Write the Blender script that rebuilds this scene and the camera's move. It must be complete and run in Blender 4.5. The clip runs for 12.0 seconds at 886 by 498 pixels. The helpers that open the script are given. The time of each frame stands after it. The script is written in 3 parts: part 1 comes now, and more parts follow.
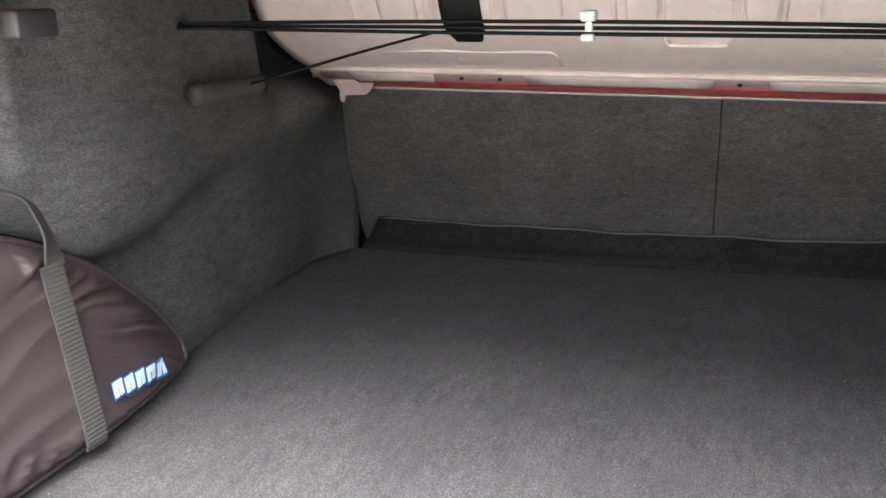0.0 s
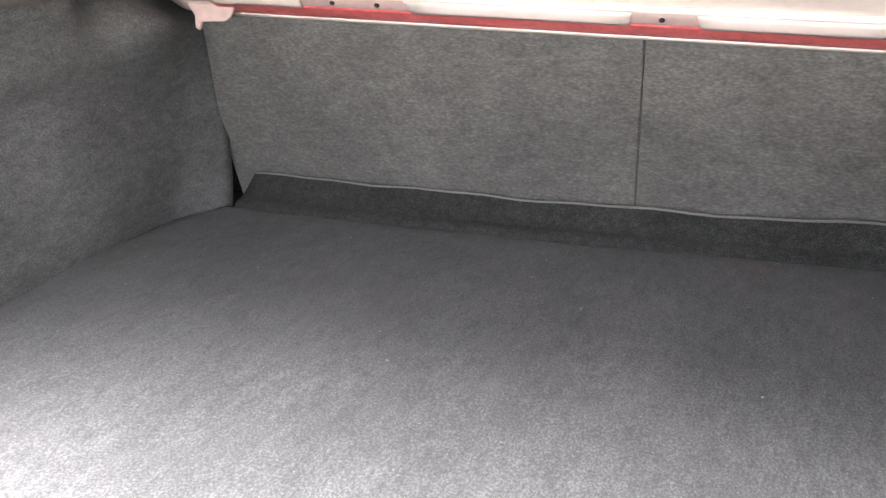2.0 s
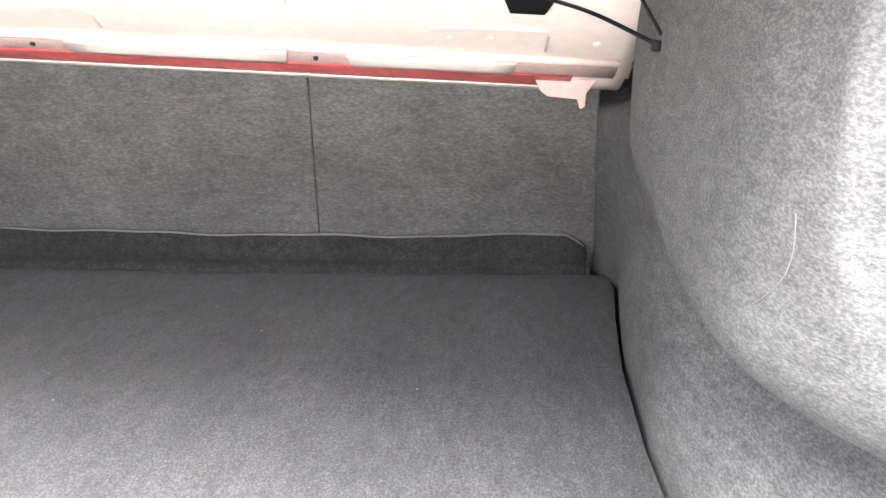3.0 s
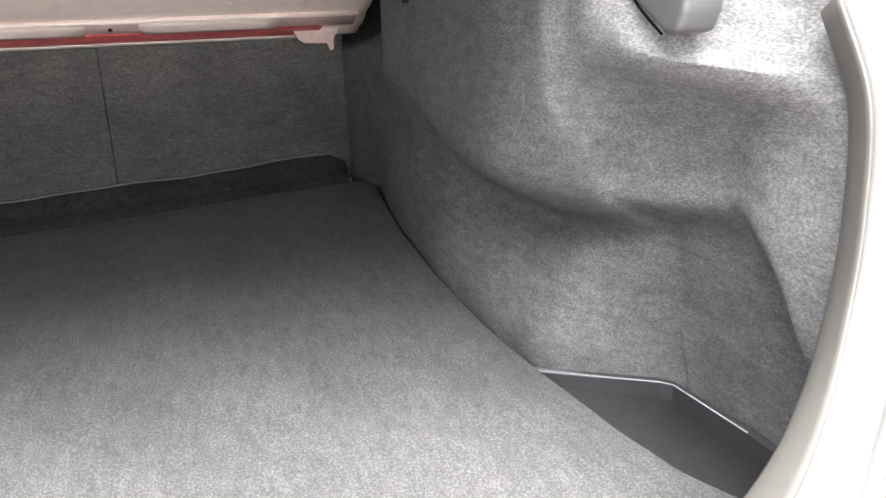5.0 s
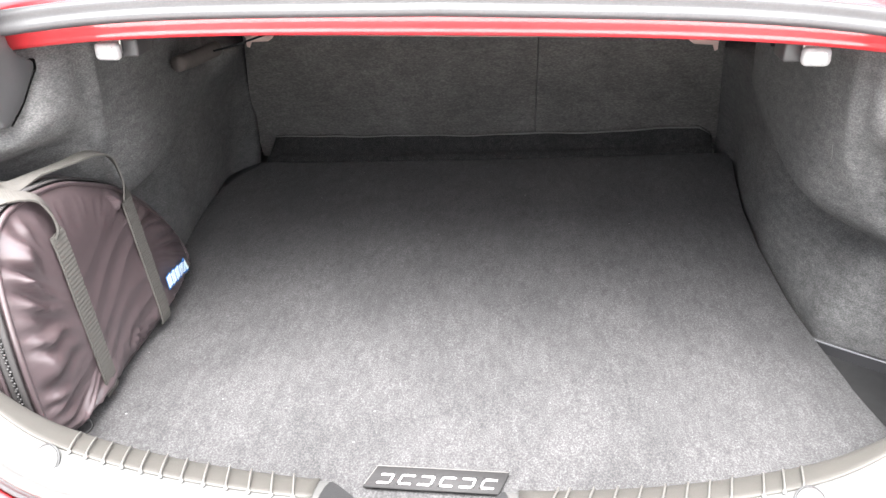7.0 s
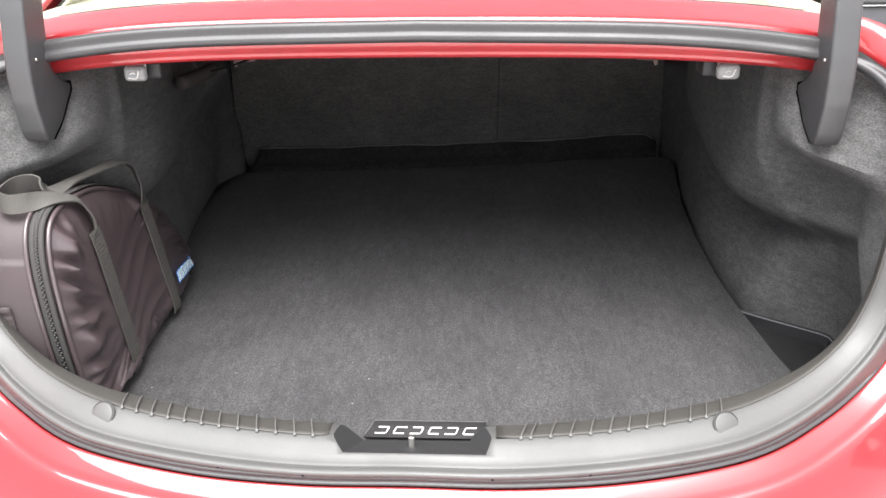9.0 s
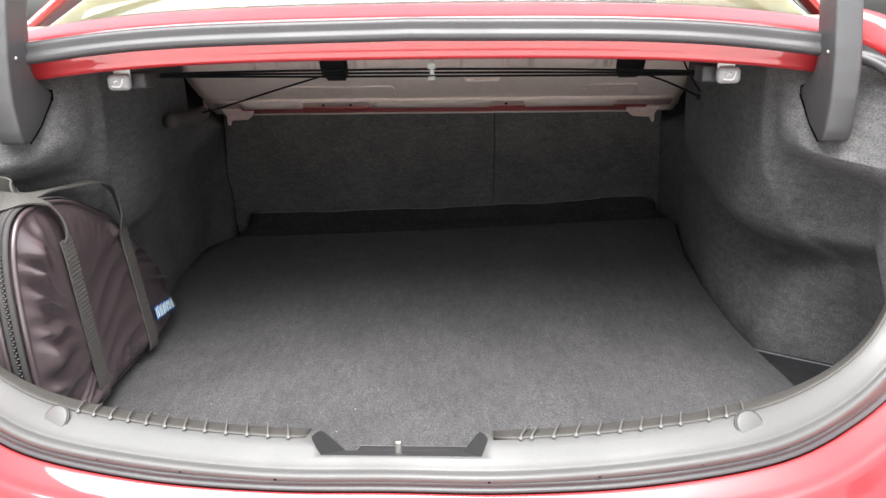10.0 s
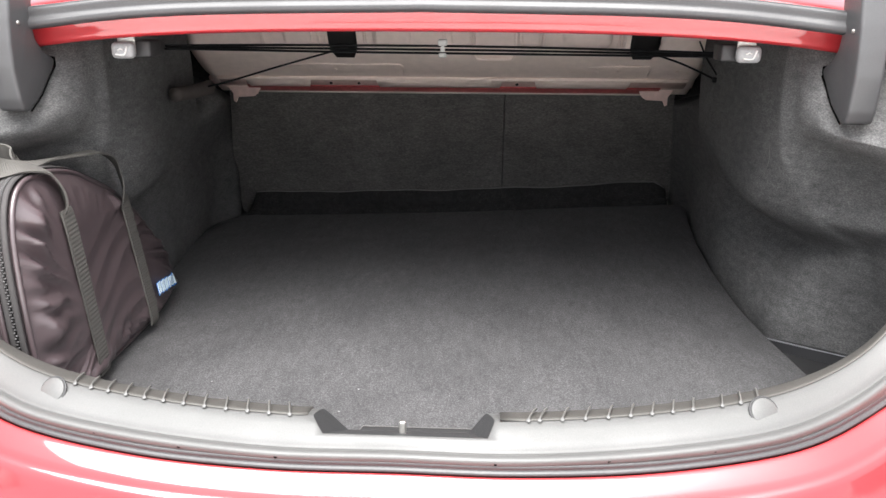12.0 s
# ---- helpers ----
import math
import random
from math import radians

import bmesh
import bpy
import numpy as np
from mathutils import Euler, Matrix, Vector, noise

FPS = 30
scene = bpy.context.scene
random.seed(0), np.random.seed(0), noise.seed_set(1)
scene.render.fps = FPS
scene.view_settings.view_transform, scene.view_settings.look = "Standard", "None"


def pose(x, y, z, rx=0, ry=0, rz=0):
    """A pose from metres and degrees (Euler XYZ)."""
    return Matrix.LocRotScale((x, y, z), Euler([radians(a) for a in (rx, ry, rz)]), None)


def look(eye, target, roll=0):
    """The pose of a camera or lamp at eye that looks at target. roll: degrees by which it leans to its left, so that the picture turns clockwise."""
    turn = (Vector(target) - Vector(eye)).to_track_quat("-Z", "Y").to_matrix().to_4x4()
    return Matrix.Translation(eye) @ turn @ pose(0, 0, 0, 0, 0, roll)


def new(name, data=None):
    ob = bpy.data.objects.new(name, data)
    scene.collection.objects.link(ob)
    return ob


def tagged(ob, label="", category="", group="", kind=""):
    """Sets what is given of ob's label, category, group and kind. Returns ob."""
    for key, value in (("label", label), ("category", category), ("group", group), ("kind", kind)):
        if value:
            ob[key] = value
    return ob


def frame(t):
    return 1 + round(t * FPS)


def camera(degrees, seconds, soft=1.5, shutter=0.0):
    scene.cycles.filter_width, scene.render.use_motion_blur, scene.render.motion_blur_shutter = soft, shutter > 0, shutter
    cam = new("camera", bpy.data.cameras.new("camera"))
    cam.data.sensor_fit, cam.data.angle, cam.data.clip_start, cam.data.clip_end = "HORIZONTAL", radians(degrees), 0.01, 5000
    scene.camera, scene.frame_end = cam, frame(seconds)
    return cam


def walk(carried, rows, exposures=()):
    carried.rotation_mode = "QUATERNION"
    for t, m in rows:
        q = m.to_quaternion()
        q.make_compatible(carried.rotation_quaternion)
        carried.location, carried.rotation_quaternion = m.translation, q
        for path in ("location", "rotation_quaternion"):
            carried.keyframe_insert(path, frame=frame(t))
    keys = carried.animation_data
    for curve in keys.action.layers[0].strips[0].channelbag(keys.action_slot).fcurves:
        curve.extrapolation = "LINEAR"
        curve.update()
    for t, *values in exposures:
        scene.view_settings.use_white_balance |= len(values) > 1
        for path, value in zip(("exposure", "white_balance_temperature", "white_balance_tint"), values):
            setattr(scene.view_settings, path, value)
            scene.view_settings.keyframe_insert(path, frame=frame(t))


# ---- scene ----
cam = camera(56.7, 12.0)
PATH = [
    (0, (0.17, -0.385, 0.457), (-0.517, 1.393, -0.149), -0.9),
    (0.5, (0.159, -0.279, 0.356), (-0.885, 1.33, -0.209), -2.2),
    (1, (0.147, -0.22, 0.376), (-0.772, 1.453, -0.222), 2.4),
    (1.5, (0.24, -0.143, 0.414), (-0.522, 1.543, -0.347), 4.5),
    (2, (0.234, -0.135, 0.391), (-0.39, 1.636, -0.296), 1.6),
    (2.5, (0.283, -0.167, 0.36), (-0.062, 1.727, -0.18), 1.6),
    (3, (0.329, -0.176, 0.386), (0.288, 1.743, -0.173), 2.8),
    (3.5, (0.327, -0.261, 0.412), (0.536, 1.647, -0.149), 1.3),
    (3.7, (0.302, -0.309, 0.418), (0.577, 1.591, -0.139), 1.9),
    (5.3, (0.137, -0.486, 0.401), (0.826, 1.262, -0.285), -1.3),
    (5.5, (0.13, -0.501, 0.397), (0.651, 1.295, -0.311), -0.3),
    (6, (0.118, -0.602, 0.428), (0.087, 1.294, -0.209), 0.5),
    (6.5, (0.081, -0.699, 0.517), (-0.22, 1.178, -0.105), -0.1),
    (7, (0.095, -0.838, 0.638), (-0.095, 0.955, -0.228), -0.9),
    (7.5, (0.079, -1.008, 0.707), (0.004, 0.79, -0.165), -0.8),
    (9.3, (0.086, -1.017, 0.665), (-0.019, 0.808, -0.146), -0.7),
    (9.5, (0.093, -1.015, 0.611), (-0.021, 0.857, -0.086), 0.6),
    (10, (0.089, -1.008, 0.517), (-0.007, 0.912, -0.035), -0.9),
    (10.5, (0.09, -0.994, 0.502), (-0.016, 0.925, -0.052), -0.5),
    (11, (0.086, -0.991, 0.502), (-0.021, 0.926, -0.057), -0.2),
    (11.5, (0.085, -0.988, 0.502), (-0.017, 0.929, -0.061), -0.2),
    (12, (0.083, -0.988, 0.499), (-0.023, 0.923, -0.082), 0.2),
]
EXPOSURE = [(0, 3.1), (0.5, 4.0), (1, 4.2), (1.5, 4.6), (2, 4.65), (2.5, 4.8), (3, 4.85), (3.5, 4.55), (3.7, 4.4), (5.3, 3.3), (5.5, 3.3), (6, 3.2), (6.5, 3.45), (7, 3.2), (7.5, 3.0), (7.7, 2.5), (9.3, 1.75), (9.5, 1.77), (10, 1.9), (10.5, 1.93), (11, 1.95), (11.5, 1.97), (12, 2.05)]
walk(cam, [(t, look(eye, target, roll)) for t, eye, target, roll in PATH],
     [(t, stops, 6500, 10) for t, stops in EXPOSURE])

# ---- world, sun ----
world = bpy.data.worlds.new("overcast_sky")
scene.world = world
world.use_nodes = True
wn = world.node_tree
sky = wn.nodes.new("ShaderNodeTexSky")
sky.sky_type, sky.sun_disc = "NISHITA", False
sky.sun_elevation, sky.sun_rotation = radians(65), radians(154)
sky.dust_density = 4.0
veil = wn.nodes.new("ShaderNodeHueSaturation")
veil.inputs["Saturation"].default_value = 0.25
wn.links.new(sky.outputs[0], veil.inputs["Color"])
wn.links.new(veil.outputs[0], wn.nodes["Background"].inputs[0])
wn.nodes["Background"].inputs[1].default_value = 0.116
sun = new("sun", bpy.data.lights.new("sun", "SUN"))
sun.data.energy, sun.data.angle, sun.data.color = 2.65, radians(60), (1.0, 0.99, 0.975)
sun.matrix_world = look((-1.1, -2.3, 5.5), (0, 0, 0))


# ---- materials ----
def tree(name):
    m = bpy.data.materials.new(name)
    m.use_nodes = True
    t = m.node_tree
    return m, t, t.nodes["Principled BSDF"], t.links.new


def noise_node(t, scale, detail=3.0, rough=0.6, stretch=None):
    n = t.nodes.new("ShaderNodeTexNoise")
    n.inputs["Scale"].default_value, n.inputs["Detail"].default_value = scale, detail
    n.inputs["Roughness"].default_value = rough
    co = t.nodes.new("ShaderNodeTexCoord")
    if stretch:
        mp = t.nodes.new("ShaderNodeMapping")
        mp.inputs["Scale"].default_value = stretch
        t.links.new(co.outputs["Object"], mp.inputs[0])
        t.links.new(mp.outputs[0], n.inputs["Vector"])
    else:
        t.links.new(co.outputs["Object"], n.inputs["Vector"])
    return n.outputs["Fac"]


def ramp(t, fac, *stops):
    r = t.nodes.new("ShaderNodeValToRGB")
    while len(r.color_ramp.elements) < len(stops):
        r.color_ramp.elements.new(0.5)
    for e, (p, c) in zip(r.color_ramp.elements, stops):
        e.position, e.color = p, (*c, 1)
    t.links.new(fac, r.inputs[0])
    return r.outputs["Color"]


def mix(t, kind, a, b, fac=1.0):
    n = t.nodes.new("ShaderNodeMix")
    n.data_type, n.blend_type = "RGBA", kind
    n.inputs[0].default_value = fac
    t.links.new(a, n.inputs[6]), t.links.new(b, n.inputs[7])
    return n.outputs[2]


def bump(t, bs, height, strength, distance):
    b = t.nodes.new("ShaderNodeBump")
    b.inputs["Strength"].default_value, b.inputs["Distance"].default_value = strength, distance
    t.links.new(height, b.inputs["Height"])
    t.links.new(b.outputs[0], bs.inputs["Normal"])


def carpet(name, base, fleck, stretch=(1, 1, 1), fine=620, lint=0.0, low=0.5, high=2.0, nap=None, depth=0.34, sheen=0.25, patch=0.18, nub=0.5):
    """Short needle-felt pile: dark ground, lighter fibres, soft worn patches, stray lint."""
    m, t, bs, link = tree(name)
    f = noise_node(t, fine, 2, 0.7, stretch)
    dark = [c * low for c in base]
    col = ramp(t, f, (0.36, dark), (0.47, base), (0.57, fleck), (0.68, [min(1, c * high) for c in fleck]))
    mid = noise_node(t, 75, 4, 0.75, nap or stretch)
    col = mix(t, "MULTIPLY", col, ramp(t, mid, (0.3, (1 - depth,) * 3), (0.7, (1 + depth,) * 3)))
    big = noise_node(t, 9, 4, 0.62, (1, 0.6, 1))
    col = mix(t, "MULTIPLY", col, ramp(t, big, (0.32, (1 - patch,) * 3), (0.68, (1 + patch, 1 + .95 * patch, 1 + .92 * patch))))
    if lint:
        for cells, size, level in ((21, .036, lint), (85, .09, lint * .36)):
            v = t.nodes.new("ShaderNodeTexVoronoi")
            v.inputs["Scale"].default_value = cells
            co = t.nodes.new("ShaderNodeTexCoord")
            link(co.outputs["Object"], v.inputs["Vector"])
            spot = ramp(t, v.outputs["Distance"], (0.0, (level,) * 3), (size * .7, (level * 0.7,) * 3), (size, (0, 0, 0)))
            col = mix(t, "ADD", col, spot)
    link(col, bs.inputs["Base Color"])
    bs.inputs["Roughness"].default_value = 0.95
    bs.inputs["Specular IOR Level"].default_value = 0.15
    bs.inputs["Sheen Weight"].default_value, bs.inputs["Sheen Roughness"].default_value = sheen, 0.6
    bump(t, bs, f, nub, 0.0015)
    return m


def plain(name, base, rough=0.5, metal=0.0, grain=300, amount=0.12, relief=0.1, coat=0.0, spec=0.5):
    """Paint, plastic, rubber or metal with fine grain and a broad faint soiling."""
    m, t, bs, link = tree(name)
    n = noise_node(t, grain, 3)
    b = noise_node(t, 9, 4)
    lo, hi = 1 - amount, 1 + amount
    col = mix(t, "MULTIPLY", ramp(t, n, (0.3, [c * lo for c in base]), (0.7, [min(1, c * hi) for c in base])),
              ramp(t, b, (0.3, (1 - amount,) * 3), (0.65, (1.0,) * 3)))
    link(col, bs.inputs["Base Color"])
    r = ramp(t, b, (0.3, (min(1, rough * 1.2),) * 3), (0.7, (rough * 0.85,) * 3))
    link(r, bs.inputs["Roughness"])
    bs.inputs["Metallic"].default_value = metal
    bs.inputs["Specular IOR Level"].default_value = spec
    bs.inputs["Coat Weight"].default_value = coat
    bs.inputs["Coat Roughness"].default_value, bs.inputs["Coat IOR"].default_value = 0.04, 1.7
    if relief:
        bump(t, bs, n, relief, 0.0006)
    return m


MAT_CARPET = carpet("loop_carpet", (0.044, 0.0435, 0.045), (0.062, 0.061, 0.0625), (1, 0.7, 1), 520, 0.18, 0.78, 1.28, (1.2, 0.40, 1), 0.22, sheen=0.06, patch=0.17, nub=0.28)
WALL_CARPET = carpet("moulded_felt", (0.090, 0.090, 0.0905), (0.120, 0.119, 0.119), (1, 0.5, 1.4), 520, 0.0, 0.80, 1.20, depth=0.24, sheen=0.02, nub=0.32)
SEAT_CARPET = carpet("seat_felt", (0.108, 0.103, 0.100), (0.131, 0.124, 0.120), (0.5, 1, 1.2), 330, 0.0, 0.82, 1.25, None, 0.20, sheen=0.12)
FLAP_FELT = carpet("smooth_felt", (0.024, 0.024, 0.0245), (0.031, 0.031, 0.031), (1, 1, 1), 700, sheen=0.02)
BINDING = plain("binding_tape", (0.15, 0.144, 0.140), 0.7, grain=500)
GREY_TRIM = plain("grey_plastic", (0.092, 0.092, 0.090), 0.44, grain=900, relief=0.25)
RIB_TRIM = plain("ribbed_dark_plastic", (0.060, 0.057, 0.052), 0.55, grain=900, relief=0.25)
DARK_TRIM = plain("dark_plastic", (0.035, 0.035, 0.036), 0.5, grain=900, relief=0.25)
TRAY_BLACK = plain("black_plastic", (0.023, 0.023, 0.025), 0.42, grain=900, relief=0.2)
ARM_GREY = plain("hinge_cover_plastic", (0.056, 0.056, 0.058), 0.42, grain=1100, relief=0.35)
RUBBER = plain("weather_rubber", (0.052, 0.051, 0.053), 0.34, grain=400)
RED = plain("red_metallic_paint", (0.46, 0.022, 0.028), 0.42, 0.25, grain=1500, amount=0.12, relief=0.0, coat=1.0)
PRIMER = plain("bare_body_paint", (0.93, 0.785, 0.715), 0.33, 0.0, grain=60, amount=0.05, relief=0.04, spec=0.8)
# darker copy of the body paint: shade under the step, and the brackets' tone
PRIMER_DIM = plain("darkened_body_paint", (0.66, 0.48, 0.44), 0.5, 0.0, grain=70, amount=0.12, relief=0.04)
PRIMER_RED = plain("red_overspray", (0.62, 0.12, 0.12), 0.45, 0.0, grain=90, amount=0.2, relief=0.04)
# near black, stands for the shade inside slots and small holes
VOID = plain("opening_shade_black", (0.004, 0.004, 0.004), 0.95, relief=0.0, spec=0.0)
BLACK = plain("black_grommet", (0.006, 0.006, 0.006), 0.6)
CABLE = plain("cable_sheath", (0.006, 0.006, 0.007), 0.55, spec=0.2)
# pale colour for the highlight on the black tray's rounded edges
TRAY_GLINT = plain("painted_edge_glint", (0.19, 0.19, 0.20), 0.36)
HANDLE = plain("pale_grey_plastic", (0.30, 0.30, 0.30), 0.4)
WHITE = plain("white_plastic", (0.75, 0.74, 0.72), 0.45)
STEEL = plain("zinc_steel", (0.45, 0.44, 0.42), 0.35, 0.9)
FOAM = plain("felt_sleeve", (0.060, 0.050, 0.046), 0.9, grain=200)
THREAD_WHITE = plain("white_thread", (0.72, 0.70, 0.70), 0.7, grain=900, relief=0.5)
THREAD_BLUE = plain("blue_thread", (0.02, 0.16, 0.52), 0.6, grain=900, relief=0.5)
THREAD_PALE = plain("pale_blue_thread", (0.68, 0.82, 0.92), 0.6, grain=900, relief=0.5)
PATCH = plain("badge_ground", (0.030, 0.029, 0.030), 0.9, grain=700)
NYLON = plain("plum_black_nylon", (0.074, 0.055, 0.059), 0.32, grain=1400, amount=0.1, relief=0.2, spec=1.0)
NYLON_MATT = plain("plum_black_canvas", (0.068, 0.054, 0.057), 0.55, grain=1200, amount=0.12, relief=0.35, spec=0.35)
RIB_LINE = plain("lighter_rib_plastic", (0.115, 0.112, 0.105), 0.5)
WEB = plain("nylon_webbing", (0.072, 0.068, 0.062), 0.75, grain=800, relief=0.6)
MESH_FABRIC = plain("ribbed_mesh_fabric", (0.075, 0.060, 0.062), 0.8, grain=260, amount=0.4, relief=0.8)
ZIP = plain("zip_teeth", (0.058, 0.056, 0.056), 0.5, 0.1)
ZIP_TAPE = plain("zip_tape_weave", (0.040, 0.037, 0.037), 0.8, grain=900, relief=0.5)
SCRATCH = plain("scuffed_fibre", (0.165, 0.16, 0.156), 0.8, grain=400)
CONCRETE = plain("concrete_paving", (0.70, 0.69, 0.67), 0.9, grain=40, amount=0.25, relief=0.4)
SHELF_FABRIC = plain("beige_shelf_fabric", (0.68, 0.63, 0.52), 0.9, grain=500)
GLASS = bpy.data.materials.new("window_glass")
GLASS.use_nodes = True
g = GLASS.node_tree
clear, gloss, pane_mix = g.nodes.new("ShaderNodeBsdfTransparent"), g.nodes.new("ShaderNodeBsdfGlossy"), g.nodes.new("ShaderNodeMixShader")
clear.inputs[0].default_value = (0.90, 0.93, 0.86, 1)
gloss.inputs["Roughness"].default_value = 0.02
pane_mix.inputs[0].default_value = 0.08
g.links.new(clear.outputs[0], pane_mix.inputs[1]), g.links.new(gloss.outputs[0], pane_mix.inputs[2])
g.links.new(pane_mix.outputs[0], g.nodes["Material Output"].inputs[0])


# ---- building helpers ----
def part(name, bm, material, parent, label="", smooth=True):
    """Links a bmesh as one mesh under a thing or part; the coordinates stay those of the world."""
    me = bpy.data.meshes.new(name)
    bmesh.ops.recalc_face_normals(bm, faces=bm.faces)
    bm.to_mesh(me)
    bm.free()
    me.materials.append(material)
    if smooth:
        for p in me.polygons:
            p.use_smooth = True
    ob = new(name, me)
    if parent:
        ob.parent = parent
        ob.matrix_parent_inverse = Matrix.Identity(4) if parent.parent else Matrix.Translation(-parent.location)
    if label:
        tagged(ob, label)
    return ob


def thing(name, place, label, category, group="", kind=""):
    ob = new(name)
    ob.location = place
    ob.empty_display_size = 0.05
    return tagged(ob, label, category, group, kind)


def spline(points, n):
    """Catmull-Rom through the points, n samples a span."""
    p = np.array(points, float)
    p = np.vstack([2 * p[0] - p[1], p, 2 * p[-1] - p[-2]])
    out = []
    for i in range(1, len(p) - 2):
        for k in range(n):
            t = k / n
            a, b, c, d = p[i - 1], p[i], p[i + 1], p[i + 2]
            out.append(0.5 * (2 * b + (c - a) * t + (2 * a - 5 * b + 4 * c - d) * t ** 2 + (3 * b - a - 3 * c + d) * t ** 3))
    out.append(p[-2])
    return np.array(out)


def grid_mesh(rows, closed_u=False, closed_v=False):
    """A bmesh from rows of points (all rows alike long)."""
    bm = bmesh.new()
    vs = [[bm.verts.new(tuple(q)) for q in r] for r in rows]
    nu, nv = len(vs), len(vs[0])
    for i in range(nu if closed_u else nu - 1):
        for j in range(nv if closed_v else nv - 1):
            a, b = vs[i], vs[(i + 1) % nu]
            bm.faces.new((a[j], a[(j + 1) % nv], b[(j + 1) % nv], b[j]))
    return bm


def sweep(path, profile, rear, closed=False, scale=None, caps=True):
    """Sweeps a closed profile of (outward, rearward) along a path; outward = tangent x rear."""
    p = np.array(path, float)
    n = len(p)
    rows = []
    for i in range(n):
        a = p[(i - 1) % n] if closed or i else p[0]
        b = p[(i + 1) % n] if closed or i < n - 1 else p[-1]
        t = (b - a) / np.linalg.norm(b - a)
        r = np.array(rear(p[i]) if callable(rear) else rear, float)
        r -= t * r.dot(t)
        r /= np.linalg.norm(r)
        o = np.cross(t, r)
        so, sr = scale(p[i]) if scale else (1, 1)
        rows.append([p[i] + o * u * so + r * v * sr for u, v in profile])
    bm = grid_mesh(rows, closed, True)
    if not closed and caps:
        bm.verts.ensure_lookup_table()
        m = len(profile)
        bm.faces.new([bm.verts[j] for j in range(m)])
        bm.faces.new([bm.verts[(n - 1) * m + j] for j in range(m)][::-1])
    return bm


def tube(path, radius, sides=8, closed=False):
    ring = [(radius * math.cos(2 * math.pi * k / sides), radius * math.sin(2 * math.pi * k / sides)) for k in range(sides)]
    return sweep(path, ring, (0.13, 0.21, 0.97), closed)


def block(x0, x1, y0, y1, z0, z1, bevel=0.0, m=None, segments=2):
    bm = bmesh.new()
    bmesh.ops.create_cube(bm, size=1)
    for v in bm.verts:
        v.co = Vector(((x0 + x1) / 2 + v.co.x * (x1 - x0), (y0 + y1) / 2 + v.co.y * (y1 - y0), (z0 + z1) / 2 + v.co.z * (z1 - z0)))
    if bevel:
        bmesh.ops.bevel(bm, geom=list(bm.edges), offset=bevel, segments=segments, affect="EDGES", profile=0.5)
    if m:
        bmesh.ops.transform(bm, matrix=m, verts=bm.verts)
    return bm


def slab(outline, direction, bevel=0.0):
    """A flat outline (3D points) extruded by a vector."""
    bm = bmesh.new()
    f = bm.faces.new([bm.verts.new(tuple(q)) for q in outline])
    ex = bmesh.ops.extrude_face_region(bm, geom=[f])
    bmesh.ops.translate(bm, vec=Vector(direction), verts=[v for v in ex["geom"] if isinstance(v, bmesh.types.BMVert)])
    if bevel:
        bmesh.ops.bevel(bm, geom=list(bm.edges), offset=bevel, segments=2, affect="EDGES", profile=0.5)
    return bm


def disc(centre, normal, radius, depth, sides=24, bevel=0.0):
    bm = bmesh.new()
    bmesh.ops.create_cone(bm, cap_ends=True, segments=sides, radius1=radius, radius2=radius, depth=depth)
    if bevel:
        bmesh.ops.bevel(bm, geom=[e for e in bm.edges if len(e.link_faces) == 2 and any(len(f.verts) > 4 for f in e.link_faces)],
                        offset=bevel, segments=2, affect="EDGES", profile=0.5)
    q = Vector(normal).to_track_quat("Z", "Y").to_matrix().to_4x4()
    bmesh.ops.transform(bm, matrix=Matrix.Translation(centre) @ q, verts=bm.verts)
    return bm


def join(*bms):
    out = bmesh.new()
    for b in bms:
        me = bpy.data.meshes.new("tmp")
        b.to_mesh(me)
        b.free()
        out.from_mesh(me)
        bpy.data.meshes.remove(me)
    return out


def shell(rows, off, closed_u=False):
    """A sheet with real thickness: the rows, and the rows moved by off, joined round the rim."""
    a = np.array(rows, float)
    b = a + np.array(off)
    bm = grid_mesh(a)
    nu, nv = a.shape[:2]
    bm.verts.ensure_lookup_table()
    low = [[bm.verts[i * nv + j] for j in range(nv)] for i in range(nu)]
    top = [[bm.verts.new(tuple(b[i, j])) for j in range(nv)] for i in range(nu)]
    for i in range(nu - 1):
        for j in range(nv - 1):
            bm.faces.new((top[i][j], top[i + 1][j], top[i + 1][j + 1], top[i][j + 1]))
    rim = [(i, 0) for i in range(nu)] + [(nu - 1, j) for j in range(1, nv)] + [(i, nv - 1) for i in range(nu - 2, -1, -1)] + [(0, j) for j in range(nv - 2, 0, -1)]
    for (i, j), (k, l) in zip(rim, rim[1:] + rim[:1]):
        bm.faces.new((low[i][j], low[k][l], top[k][l], top[i][j]))
    return bm


def thicken(ob, t, offset=1.0):
    md = ob.modifiers.new("thickness", "SOLIDIFY")
    md.thickness, md.offset = t, offset
    return ob


# ---- ground ----
bm = grid_mesh([[(x, y, -0.62) for x in np.linspace(-60, 60, 13)] for y in np.linspace(-60, 60, 13)])
tagged(part("ground", bm, CONCRETE, None, smooth=False), "pale grey concrete paving under the car", "ground", kind="structure")

# ---- the car ----
car = thing("car", (0, 0.3, -0.62), "red metallic sedan with its felt-lined trunk standing open", "car")


def floor_z(x, y):
    """The trunk's floor: sags a little at the back on one side, rises on the other."""
    s = min(1, max(0, (y - 0.2) / 0.7))
    return (0.010 + 0.022 * (x / 0.5)) * s * s * (3 - 2 * s) + 0.004 * math.sin(5 * x + 2) * math.sin(6 * y)


